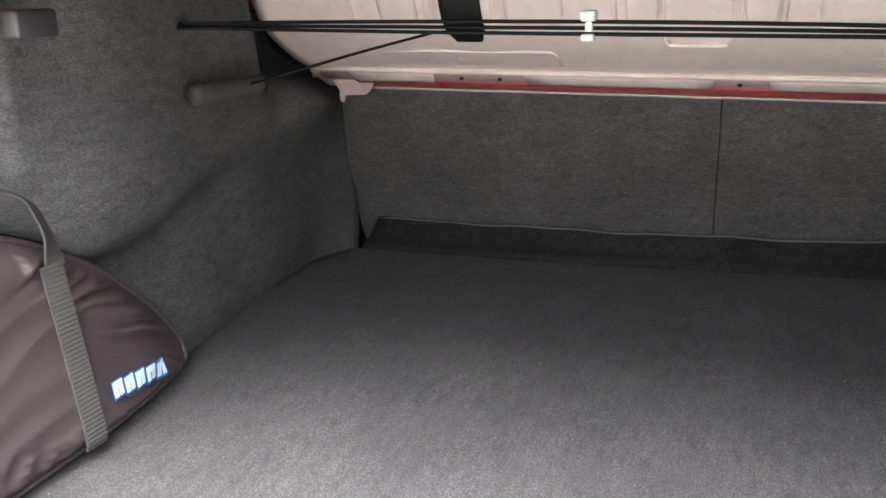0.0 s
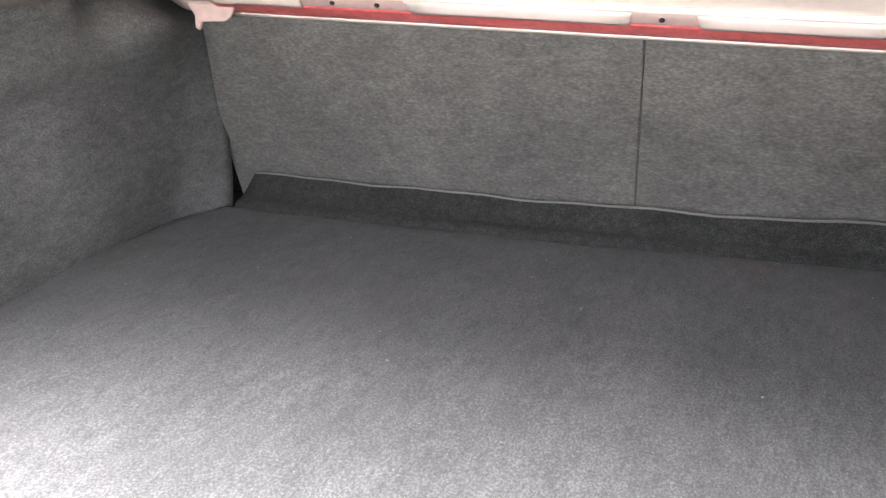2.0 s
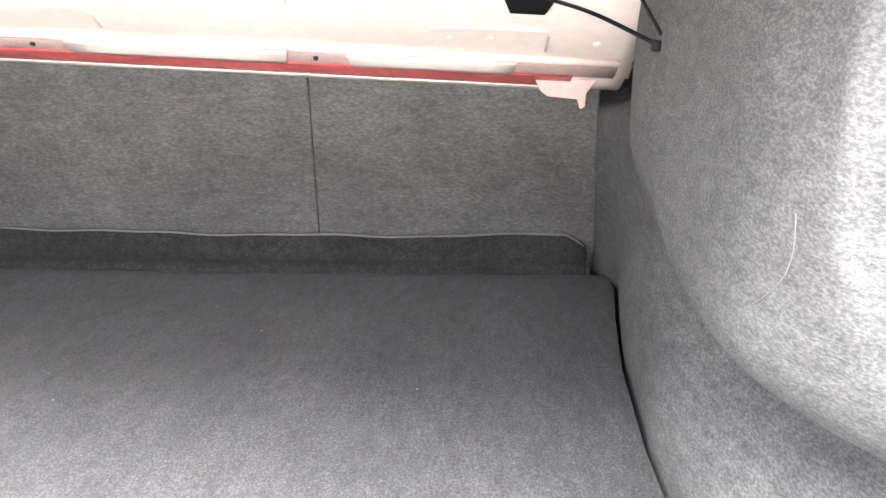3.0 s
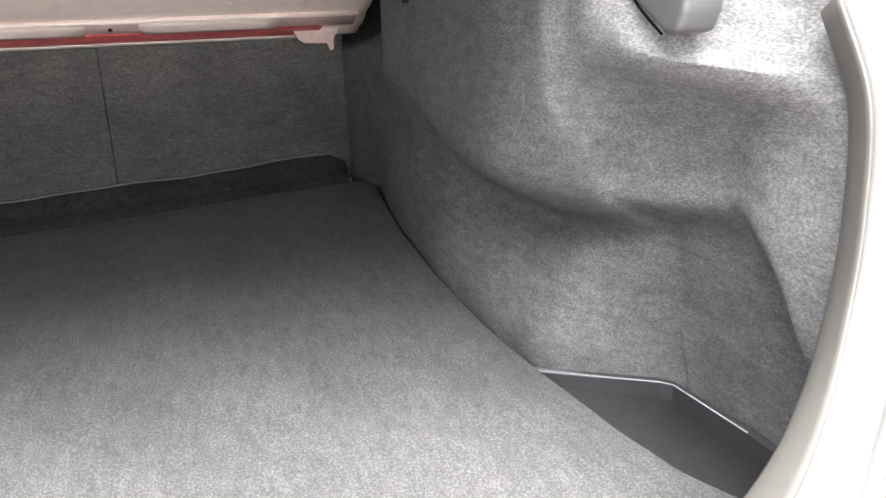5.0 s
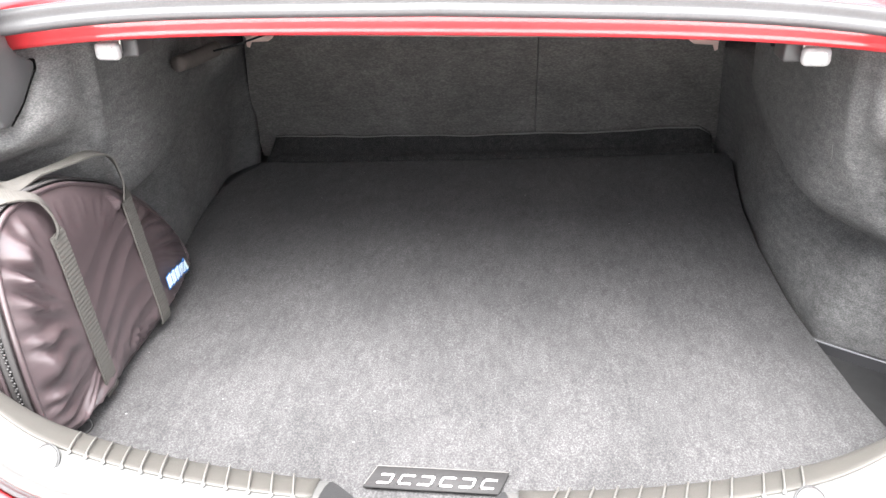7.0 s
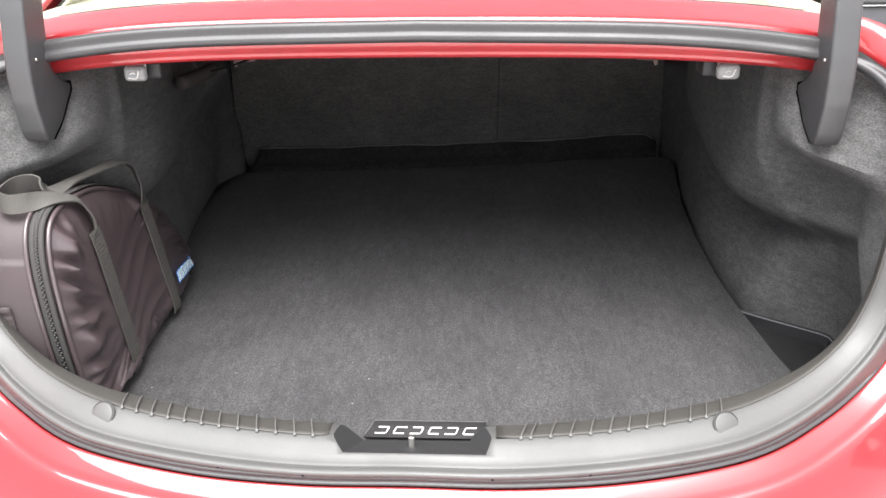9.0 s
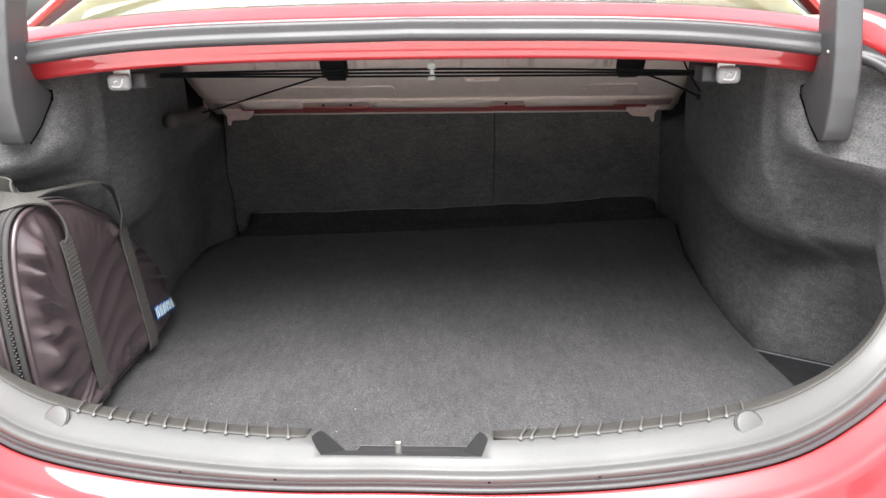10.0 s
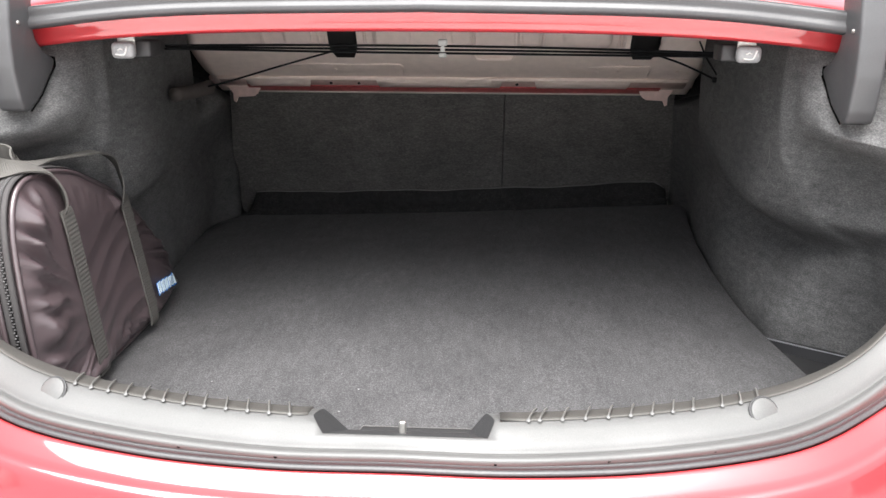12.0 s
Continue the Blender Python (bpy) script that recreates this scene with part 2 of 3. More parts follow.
# mat edge: half width at each depth
MAT_Y = (-0.26, -0.12, -0.05, 0.02, 0.1, 0.19, 0.34, 0.5, 0.65, 0.78, 0.93)
MAT_X = (0.60, 0.60, 0.576, 0.550, 0.539, 0.531, 0.517, 0.511, 0.514, 0.528, 0.550)
# the other edge bows out over the wheel arch and ends in a rounded corner
BOW_Y = (-0.26, -0.12, -0.05, 0.02, 0.1, 0.19, 0.34, 0.43, 0.59, 0.70, 0.76, 0.82, 0.87, 0.905, 0.93)
BOW_X = (0.60, 0.60, 0.572, 0.546, 0.535, 0.527, 0.515, 0.519, 0.544, 0.559, 0.563, 0.561, 0.552, 0.540, 0.530)

bm = grid_mesh([[(x, y, -0.045) for x in np.linspace(-0.68, 0.68, 5)] for y in np.linspace(-0.28, 1.1, 5)])
thicken(part("floor_panel", bm, DARK_TRIM, car), 0.02, -1)

# seatbacks, split 60/40
SEAM = 0.118


def seat_y(z):
    return 1.025 - 0.40 * z


for x0, x1 in ((-0.566, SEAM - 0.0004), (SEAM + 0.0004, 0.562)):
    def corner(x, z, back):
        return (x, seat_y(z) + back, z)
    edge0 = [(x0, -.04)] if x0 > 0 else [(-.546, -.04), (-.546, .05), (-.540, .15), (-.523, .26), (-.50, .50)]
    edge1 = [(x1, -.04), (x1, .50)] if x1 < .3 else [(.530, -.04), (.528, .06), (.517, .15), (.502, .26), (.49, .50)]
    edge0 = edge0 + [(x0, .50)] if x0 > 0 else edge0
    outline = [corner(x, z, 0) for x, z in edge1] + [corner(x, z, 0) for x, z in edge0[::-1]]
    bm = slab(outline, (0, 0.09, 0.02), 0.0035)
    part("seatback", bm, SEAT_CARPET, car)

# added dark backing that gives the gaps beside the seatbacks their shade
for s in (1, -1):
    o = [(s * .45, seat_y(z) + .035, z) for z in (-.06, .50)] + [(s * .70, seat_y(z) + .03, z) for z in (.50, -.06)]
    part("seat_side_filler", slab(o, (0, .02, 0)), FLAP_FELT, car)
part("seat_core", block(-0.66, 0.66, 1.13, 1.20, -0.06, 0.485, 0.01), DARK_TRIM, car)

FLAP_TOP = lambda u: float(np.interp(u, (0, .44, .74, .96, 1), (.036, .049, .064, .082, .083)))
# fold-down felt flap over the gap behind the floor
rows = []
for u in list(np.linspace(0, .96, 37)) + [.97, .978, .985, .991, .996, 1]:
    x = -0.510 + 1.022 * u
    z0 = floor_z(x, 0.95) - 0.012
    top = FLAP_TOP(u) + 0.0015 * math.sin(23 * u) + 0.001 * math.sin(51 * u)
    k = min(1, (1 - u) / 0.03) ** 0.5
    top = z0 + 0.03 + (top - z0 - 0.03) * k
    y1 = seat_y(top) - 0.010
    lean = 0.030 * (0.5 - u) * (u < 0.5)
    rows.append([(x, 0.952, z0), (x + lean * .1, 0.956, z0 + 0.016), (x + lean * .4, 0.964 + .2 * (y1 - .964), z0 + (top - z0) * 0.4), (x + lean * .75, .3 * .964 + .7 * y1, z0 + (top - z0) * 0.75), (x + lean, y1, top)])
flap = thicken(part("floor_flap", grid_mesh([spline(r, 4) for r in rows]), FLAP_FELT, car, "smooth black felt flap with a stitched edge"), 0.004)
rim = [(r[-1][0], r[-1][1] - 0.004, r[-1][2]) for r in rows] + [(q[0] + .001, q[1] - .004, q[2]) for q in rows[-1][::-1][1:]]
part("binding", tube(rim, 0.0020, 6), BINDING, flap)

# side linings: stations along the depth, (half width, height) levels from floor to roof
BACK_RIGHT = [
    (1.06, (.530, -.05), (.528, .02), (.522, .08), (.514, .14), (.505, .20), (.498, .25), (.497, .275), (.55, .30), (.63, .36), (.64, .47)),
    (0.96, (.542, -.05), (.538, .02), (.529, .08), (.518, .14), (.508, .20), (.500, .25), (.499, .275), (.57, .30), (.66, .35), (.68, .47)),
    (0.89, (.556, -.05), (.546, .02), (.539, .08), (.531, .14), (.521, .20), (.511, .25), (.510, .275), (.57, .30), (.65, .35), (.68, .47)),
]
BACK_LEFT = [
    (0.99, (.543, -.05), (.539, .02), (.541, .08), (.543, .14), (.543, .20), (.539, .25), (.538, .275), (.57, .30), (.66, .35), (.68, .47)),
    (0.90, (.580, -.05), (.573, .02), (.569, .08), (.564, .14), (.552, .20), (.536, .25), (.534, .275), (.57, .30), (.65, .35), (.68, .47)),
]
ARCH = [
    (0.80, (.545, -.05), (.529, .02), (.528, .08), (.528, .14), (.526, .20), (.510, .265), (.508, .285), (.545, .310), (.63, .35), (.66, .47)),
    (0.71, (.530, -.05), (.516, .02), (.517, .08), (.522, .14), (.522, .208), (.508, .260), (.512, .285), (.540, .315), (.60, .36), (.64, .47)),
    (0.65, (.525, -.05), (.512, .02), (.514, .08), (.518, .14), (.518, .205), (.496, .258), (.492, .285), (.492, .32), (.497, .38), (.51, .47)),
    (0.58, (.522, -.05), (.509, .02), (.512, .075), (.517, .13), (.520, .195), (.490, .248), (.483, .276), (.480, .32), (.479, .38), (.482, .47)),
]
BULGE = [
    (0.50, (.518, -.05), (.506, .02), (.512, .07), (.522, .12), (.534, .180), (.492, .234), (.480, .265), (.478, .32), (.478, .38), (.480, .47)),
    (0.40, (.520, -.05), (.512, .02), (.528, .065), (.546, .11), (.558, .150), (.496, .200), (.479, .235), (.477, .31), (.477, .38), (.480, .47)),
    (0.30, (.528, -.05), (.520, .02), (.543, .06), (.566, .11), (.578, .146), (.503, .187), (.480, .222), (.477, .30), (.477, .38), (.480, .47)),
    (0.235, (.545, -.05), (.533, .02), (.557, .06), (.577, .11), (.586, .148), (.517, .186), (.489, .223), (.477, .30), (.476, .38), (.480, .47)),
]
CORNER = [
    (0.165, (.652, -.05), (.638, .02), (.626, .06), (.610, .12), (.600, .160), (.548, .192), (.518, .230), (.4840, .295), (.4755, .350), (.475, .43), (.480, .47)),
    (0.145, (.664, -.05), (.650, .02), (.640, .06), (.626, .12), (.610, .170), (.560, .200), (.544, .239), (.4990, .295), (.4760, .345), (.476, .43), (.481, .47)),
    (0.122, (.667, -.05), (.655, .02), (.645, .06), (.630, .12), (.614, .174), (.574, .204), (.564, .243), (.526, .298), (.486, .342), (.486, .43), (.515, .472)),
    (0.10, (.667, -.05), (.655, .02), (.645, .06), (.632, .12), (.617, .177), (.584, .207), (.577, .245), (.544, .300), (.490, .342), (.490, .412), (.545, .470)),
]
POCKET = [
    (0.08, (.668, -.05), (.656, .02), (.646, .06), (.633, .12), (.619, .180), (.591, .210), (.586, .246), (.555, .300), (.495, .340), (.498, .396), (.560, .468)),
    (0.055, (.668, -.05), (.655, .02), (.645, .06), (.633, .12), (.620, .184), (.595, .214), (.592, .249), (.567, .299), (.503, .337), (.508, .375), (.572, .466)),
    (0.03, (.668, -.05), (.655, .02), (.645, .06), (.633, .12), (.619, .187), (.592, .220), (.591, .252), (.576, .298), (.516, .335), (.520, .358), (.588, .466)),
    (-0.03, (.662, -.05), (.650, .02), (.643, .06), (.635, .105), (.615, .160), (.578, .190), (.576, .230), (.580, .290), (.562, .328), (.568, .346), (.612, .440)),
]
FRONT = [
    (-0.08, (.655, -.05), (.642, .0), (.634, .03), (.622, .06), (.602, .10), (.578, .130), (.572, .19), (.575, .28), (.577, .322), (.600, .352), (.606, .400)),
    (-0.13, (.635, -.05), (.615, .02), (.602, .06), (.592, .10), (.582, .14), (.575, .180), (.573, .225), (.573, .28), (.575, .325), (.582, .350)),
    (-0.17, (.615, -.05), (.600, .02), (.592, .05), (.586, .08), (.582, .11), (.580, .15), (.578, .20), (.577, .25), (.577, .30), (.582, .325)),
]
def lining_shift(y, z):
    """How the second lining differs: bowed out low over the wheel arch, its front crease farther in."""
    low = min(1, max(0, (.245 - z) / .055))
    out = float(np.interp(y, (.30, .43, .59, .76, .82, .90), (0, .006, .030, .036, .034, 0))) * low
    out += float(np.interp(y, (.30, .40, .50, .60, .70, .80), (0, .010, .022, .027, .018, 0))) * min(1, max(0, (z - .20) / .05))
    out -= .008 * min(1, max(0, (z - .26) / .05)) * min(1, max(0, (.2 - y) / .1))
    return out, .030 * math.exp(-((y - .14) / .06) ** 2)


def lining_grid(side):
    full = [(y, lv if len(lv) == 11 else lv[:9] + [((lv[8][0] + lv[9][0]) / 2, (lv[8][1] + lv[9][1]) / 2)] + lv[9:]) for y, *lv in (BACK_RIGHT if side > 0 else BACK_LEFT) + ARCH + BULGE + CORNER + POCKET + FRONT]
    rows = []
    for y, lv in full:
        pts = []
        for x, z in lv:
            dx, dy = lining_shift(y, z) if side < 0 else (0, 0)
            dx += .007 if z < .03 and .2 < y < .95 else 0
            pts.append(((x + dx) * side, y + dy, z))
        rows.append(spline(pts, 5))
    rows = np.array(rows)
    return np.stack([spline(rows[:, j], 5) for j in range(rows.shape[1])], 1)


FLAT = lining_grid(1).reshape(-1, 3)


def lining_x(y, z):
    """The lining's half width at a depth and height, from its nearest points."""
    d = (FLAT[:, 1] - y) ** 2 + (FLAT[:, 2] - z) ** 2
    k = np.argsort(d)[:6]
    w = 1 / (d[k] + 1e-7)
    return float((FLAT[k, 0] * w).sum() / w.sum())


for side in (1, -1):
    thicken(part("side_lining", grid_mesh(lining_grid(side)), WALL_CARPET, car, "moulded grey felt side lining over the wheel arch"), 0.006, 1.0 if side > 0 else -1.0)
# two pale scratches on one lining
for pts in (((.186, .306), (.193, .286), (.206, .268), (.228, .249)), ((.166, .201), (.154, .208), (.142, .215))):
    line = spline([(lining_x(y, z) - .0007, y, z) for y, z in pts], 5)
    part("scratch", tube(line, .0004, 5), SCRATCH, car, "pale scratch in the felt")

# ---- metal panel over the seatbacks, under the rear shelf ----
def shelf(u):
    """Underside of the rear shelf: u = 0 at the lower flange, 1 at the rear deck."""
    return spline([(0.0, .930, .295), (0.0, .905, .297), (0.0, .885, .302), (0.0, .860, .314), (0.0, .838, .324), (0.0, .822, .337), (0.0, .80, .346), (0.0, .765, .364), (0.0, .73, .384), (0.0, .705, .402), (0.0, .685, .425), (0.0, .672, .452), (0.0, .665, .476), (0.0, .60, .483), (0.0, .30, .486), (0.0, .13, .478)], 3)


prof = shelf(0)
rows, under = [], []
for x in np.linspace(-0.530, 0.520, 51):
    rows.append([(x, y, z + 0.0015 * math.sin(x * 38) * (0.68 < y < 0.8)) for _, y, z in prof if y > .655])
    under.append([(x, y, z) for _, y, z in prof if y < .662])
# unseen underside, coloured near black to keep bounced light off the linings
part("shelf_underside", shell(under, (0, 0, 0.004)), FLAP_FELT, car, "unseen underside of the rear shelf, darkened to cut bounced light")
panel = part("shelf_panel", shell(rows, (0, 0.001, 0.004)), PRIMER, car, "pale pinkish painted steel panel with red overspray")
PY, PZ = prof[::-1, 1], prof[::-1, 2]


def strip(x0, x1, y0, y1, lift, thick=0.004, taper=0.0, n=8):
    """A raised piece that follows the panel's underside."""
    rws = []
    for y in np.linspace(y0, y1, 5):
        z = float(np.interp(y, PY, PZ))
        k = taper * (y - y0) / (y1 - y0)
        rws.append([(x, y, z - lift) for x in np.linspace(x0 + k, x1 - k, n)])
    return shell(rws, (0, 0.001, thick))


# pressed ledges, red overspray and pale lip along the lower flange
# recessed strip below the step: its shade is put into the colour
part("shaded_strip", strip(-0.515, 0.505, .826, .856, .0012, .003, 0, 12), PRIMER_DIM, panel, "pinkish strip darkened as the shade under the step")
for x0, x1 in ((-0.455, -0.310), (-0.165, 0.110), (0.180, 0.385)):
    part("pressed_ledge", strip(x0, x1, .825, .848, .0058, .005, .006), PRIMER, panel)
part("red_overspray", strip(-0.46, 0.455, .852, .884, .0025, .003, 0, 12), PRIMER_RED, panel, "red overspray along the flange")
part("flange_lip", strip(-0.46, 0.455, .884, .897, .004, .005, 0, 12), PRIMER, panel)
BRACKET = [(.412, .306), (.419, .294), (.428, .288), (.465, .286), (.470, .274), (.476, .277), (.476, .294), (.486, .308), (.498, .318), (.526, .314), (.530, .331), (.522, .343), (.410, .330)]
for s, dx in ((-1, .022), (1, 0)):
    part("corner_bracket", slab([(s * (x + dx), .868, z) for x, z in BRACKET], (0, 0.006, 0), 0.0012), PRIMER_DIM, panel, "", False)
    part("screw", disc((s * (.496 + dx), .866, .331), (0, -1, -0.3), 0.005, 0.005, 12, 0.001), PRIMER, panel)
for x in (-0.267, -0.205, 0.142):
    part("hole", disc((x, .8375, .3225), (0, -0.6, -0.8), 0.0032, 0.003, 12), BLACK, panel)
part("ridge", tube([(x, .819, .3345) for x in np.linspace(-.515, .505, 9)], 0.0042, 8), PRIMER, panel)
for s in (1, -1):
    part("inner_panel", block(min(s * .535, s * .74), max(s * .535, s * .74), .30, 1.06, .488, .494, .001), DARK_TRIM, car)
    part("inner_panel", block(min(s * .46, s * .74), max(s * .46, s * .74), .12, .32, .479, .484, .001), DARK_TRIM, car)
    part("inner_side", block(min(s * .70, s * .74), max(s * .70, s * .74), .60, 1.10, -.05, .488, .001), DARK_TRIM, car)
PLATE = [q for q in prof if .66 < q[1] < .83]
QZ, QY = [q[2] for q in PLATE], [q[1] for q in PLATE]


def on_panel(x, z, lift):
    return (x, float(np.interp(z, QZ, QY)) - .8 * lift, z - .6 * lift)


def plate(x0, x1, z0, z1, lift, thick=.004, round_=0.0):
    """A raised piece on the upright part of the panel, its lower corners rounded."""
    rws = []
    for k, z in enumerate(np.linspace(z0, z1, 6)):
        r = round_ * max(0, 1 - k / 1.5) ** 2
        rws.append([on_panel(x, z, lift) for x in np.linspace(x0 + r, x1 - r, 8)])
    return shell(rws, (0, thick, .002))


for x0, x1, z0, z1 in ((-.372, -.100, .348, .370), (.284, .415, .347, .369)):
    rim = [on_panel(x, z, .0004) for x, z in ((x0, z1 - .002), (x0 + .3 * (x1 - x0), z1), (x1 - .005, z1), (x1, z1 - .005), (x1, z0))]
    part("plate_edge", tube(rim, .0020, 6), PRIMER, panel)
for x in (-.375, -.262, -.250, -.168, -.010, .140, .188, .335, .345):
    part("rib", tube([on_panel(x, z, .001) for z in (.470, .45, .43, .412)], 0.0036, 6), PRIMER, panel)
for x0, x1 in ((-.330, -.275), (-.150, -.075), (.005, .045), (.145, .183), (.225, .320)):
    part("pressing", plate(x0, x1, .414, .462, .007, .006, .006), PRIMER, panel)
for x, z in ((-.30, .358), (-.245, .358), (.305, .358), (.350, .358), (.47, .358)):
    part("dimple", disc(on_panel(x, z, .002), (0, -.6, -.8), .004, .002, 14, .0006), PRIMER, panel)
# black plugs in the panel, wire loop
for x in (-.212, .386):
    part("plug", plate(x - .028, x + .028, .389, .465, .006, .006, .010), BLACK, panel, "black rubber plug")
loop = [on_panel(x, z, .0035) for x, z in ((.050, .45), (.050, .398), (.053, .389), (.061, .385), (.121, .385), (.129, .389), (.132, .398), (.132, .45))]
part("wire_loop", tube(spline(loop, 4), 0.0032, 8), PRIMER, panel)

# seat-release cables, with their clip, and the handles
CAB = [(-.478, .44, .419), (-.40, .462, .418), (-.20, .475, .4165), (0, .478, .4155), (.20, .475, .414), (.40, .462, .412), (.484, .45, .411)]
for dz, dy in ((0.0065, 0.0), (0.0, 0.004), (-0.0055, -0.003)):
    part("cable", tube([(x, y + dy, z + dz * (1 - .6 * (x / .48) ** 2)) for x, y, z in spline(CAB, 8)], 0.0021, 8), CABLE, car, "black sheathed release cable")
part("cable_clip", join(block(-.008, .008, .468, .484, .4225, .4335, .0025), block(-.004, .004, .476, .484, .409, .426, .0015), block(-.007, .007, .469, .484, .4025, .4105, .0025)), WHITE, car, "white plastic cable clip")
part("cable", tube(spline([(-.215, .60, .405), (-.30, .55, .382), (-.39, .51, .356), (-.43, .505, .346)], 8), 0.0018, 8), CABLE, car)
part("cable", tube(spline([(.391, .630, .402), (.43, .55, .389), (.474, .495, .368)], 8), 0.0018, 8), CABLE, car)
part("cable", tube(spline([(.452, .53, .430), (.462, .51, .402), (.478, .496, .375)], 8), 0.0016, 8), CABLE, car)
part("cable_clip", block(.471, .478, .491, .500, .362, .371, .0015), CABLE, car, "small black cable clip")
part("cable_sleeve", tube(spline([(-.442, .548, .341), (-.455, .50, .338), (-.468, .44, .338)], 6), 0.013, 12), FOAM, car, "brownish felt sleeve round a cable")


def release_handle(s):
    """Folding-seat handle: bracket, housing and a pale pull with a seat sign."""
    x = 0.408 if s > 0 else -0.398
    h = part("release_handle", block(x - .012 - s * .018, x + .012 - s * .018, .108, .150, .424, .446, 0.003), DARK_TRIM, car, "seat release with a pale grey pull")
    part("bracket", block(x - .012, x + .012, .103, .107, .428, .461, 0.0015), STEEL, h)
    part("bracket_screw", disc((x - .001, .1020, .4525), (0, -1, 0), 0.0030, 0.003, 12), DARK_TRIM, h)
    part("pull", block(x - .0155, x + .0155, .087, .102, .4235, .4450, 0.0068, None, 4), HANDLE, h, "pale grey rounded pull")
    sign = spline([(x - .008, .0863, .4295), (x + .001, .0863, .4287), (x + .005, .0863, .4308), (x + .008, .0863, .4395)], 4)
    part("seat_sign", tube(sign, 0.0012, 6), WHITE, h)
    part("seat_sign", tube([(x - .005, .0863, .4345), (x - .001, .0863, .4366), (x + .002, .0863, .4352)], 0.0010, 6), WHITE, h)


release_handle(1), release_handle(-1)

# ---- lid hinges ----
for s, dx, dz in ((1, 0, 0), (-1, .010, .005)):
    flank = [(.012, .358), (.047, .377), (.084, .410), (.086, .419), (.063, .429), (.047, .446), (.044, .46), (.055, .519), (.072, .58), (.097, .66), (.145, .75), (.20, .82),
             (.15, .86), (.085, .76), (.045, .66), (.020, .58), (.004, .523), (-.007, .473), (-.011, .445), (-.012, .415), (-.006, .375), (.0, .361)]
    bm = slab([(s * (.4985 - dx), y, z + dz) for y, z in flank], (s * .0325, 0, 0))
    bmesh.ops.bevel(bm, geom=list(bm.edges), offset=0.0045, segments=3, affect="EDGES", profile=0.6)
    arm = part("hinge_arm", bm, ARM_GREY, car, "dark grey plastic-covered lid hinge arm")
    part("arm_screw", disc((s * (.4980 - dx), .010, .466 + dz), (-s, 0, 0), 0.0025, 0.003, 10), STEEL, arm)
    # slot that the arm comes out of: its shade drawn as near-black pieces
    o = [(s * .5445, y, z) for y, z in ((.040, .354), (.060, .352), (.098, .385), (.104, .42), (.09, .43), (.04, .42), (.026, .385))]
    part("hinge_gap_shade", block(min(s * .500, s * .508) + dx, max(s * .500, s * .508) + dx, .080, .092, .408 + dz, .421 + dz, .002), VOID, car)
    rim = [(s * (x - dx), y, z + dz) for x, y, z in ((.5015, .020, .3585), (.5005, .048, .3755), (.5000, .070, .3950), (.4995, .087, .4090))]
    part("hinge_gap_shade", tube(spline(rim, 4), .0011, 8), VOID, car)
    part("hinge_slot", slab(o, (s * .004, 0, 0), .001), VOID, car, "near-black piece for the shade in the hinge arm's slot")

# ---- opening: sill trim, weather strip, painted body ----
SILL = [(0, -.287, .105), (.12, -.287, .105), (.25, -.274, .110), (.365, -.248, .118), (.45, -.207, .133), (.512, -.167, .161), (.545, -.143, .204), (.560, -.130, .262), (.566, -.115, .33), (.564, -.082, .39)]
STRIP = [(0, -.313, .0800), (.12, -.313, .0800), (.25, -.301, .083), (.38, -.270, .091), (.468, -.222, .106), (.535, -.176, .133), (.576, -.146, .180), (.594, -.130, .25), (.598, -.113, .33), (.594, -.076, .392), (.584, -.026, .430), (.552, .022, .462), (.47, .044, .478), (.3, .044, .493), (0, .043, .4985)]


def both(half, n):
    r = spline(half, n)
    l = r[1:][::-1] * np.array([-1, 1, 1])
    return np.vstack([l, r])


def sill_scale(p):
    k = min(1, max(0, (abs(p[0]) - .36) / .14))
    return 1.0, 1.0 - 0.35 * k


def sill_mesh():
    """The trim swept along the opening, narrower round the corners."""
    path = [q for q in both(SILL, 6)]
    prof = [(.13, -.062), (.06, -.058), (.025, -.055), (.010, -.053), (.004, -.0505), (.0014, -.046), (-.002, -.034), (-.005, -.020), (-.006, -.013), (-.005, -.0085), (-.0005, -.001), (.0065, .0080), (.0122, .0142), (.0140, .0148), (.0150, .0168),
            (.0135, .0200), (.0132, .0262), (.0145, .0295), (.0170, .0305), (.022, .027), (.034, .020), (.055, .0), (.13, -.05)]
    return sweep(path, prof, (0, -1, 0.08), False, sill_scale)


trim = part("sill_trim", sill_mesh(), GREY_TRIM, car, "light grey plastic sill trim with a latch notch")
# latch notch: cut through the top of the trim
cut = bpy.data.meshes.new("cutter")
cb = bmesh.new()
lo = [(-.079, -.33, .1183), (.100, -.33, .1183), (.118, -.33, .150), (-.109, -.33, .150)]
hi = [(-.046, -.19, .051), (.053, -.19, .051), (.122, -.19, .150), (-.142, -.19, .150)]
va, vb = [cb.verts.new(q) for q in lo], [cb.verts.new(q) for q in hi]
cb.faces.new(va), cb.faces.new(vb[::-1])
for i in range(4):
    cb.faces.new((va[i], vb[i], vb[(i + 1) % 4], va[(i + 1) % 4]))
bmesh.ops.recalc_face_normals(cb, faces=cb.faces)


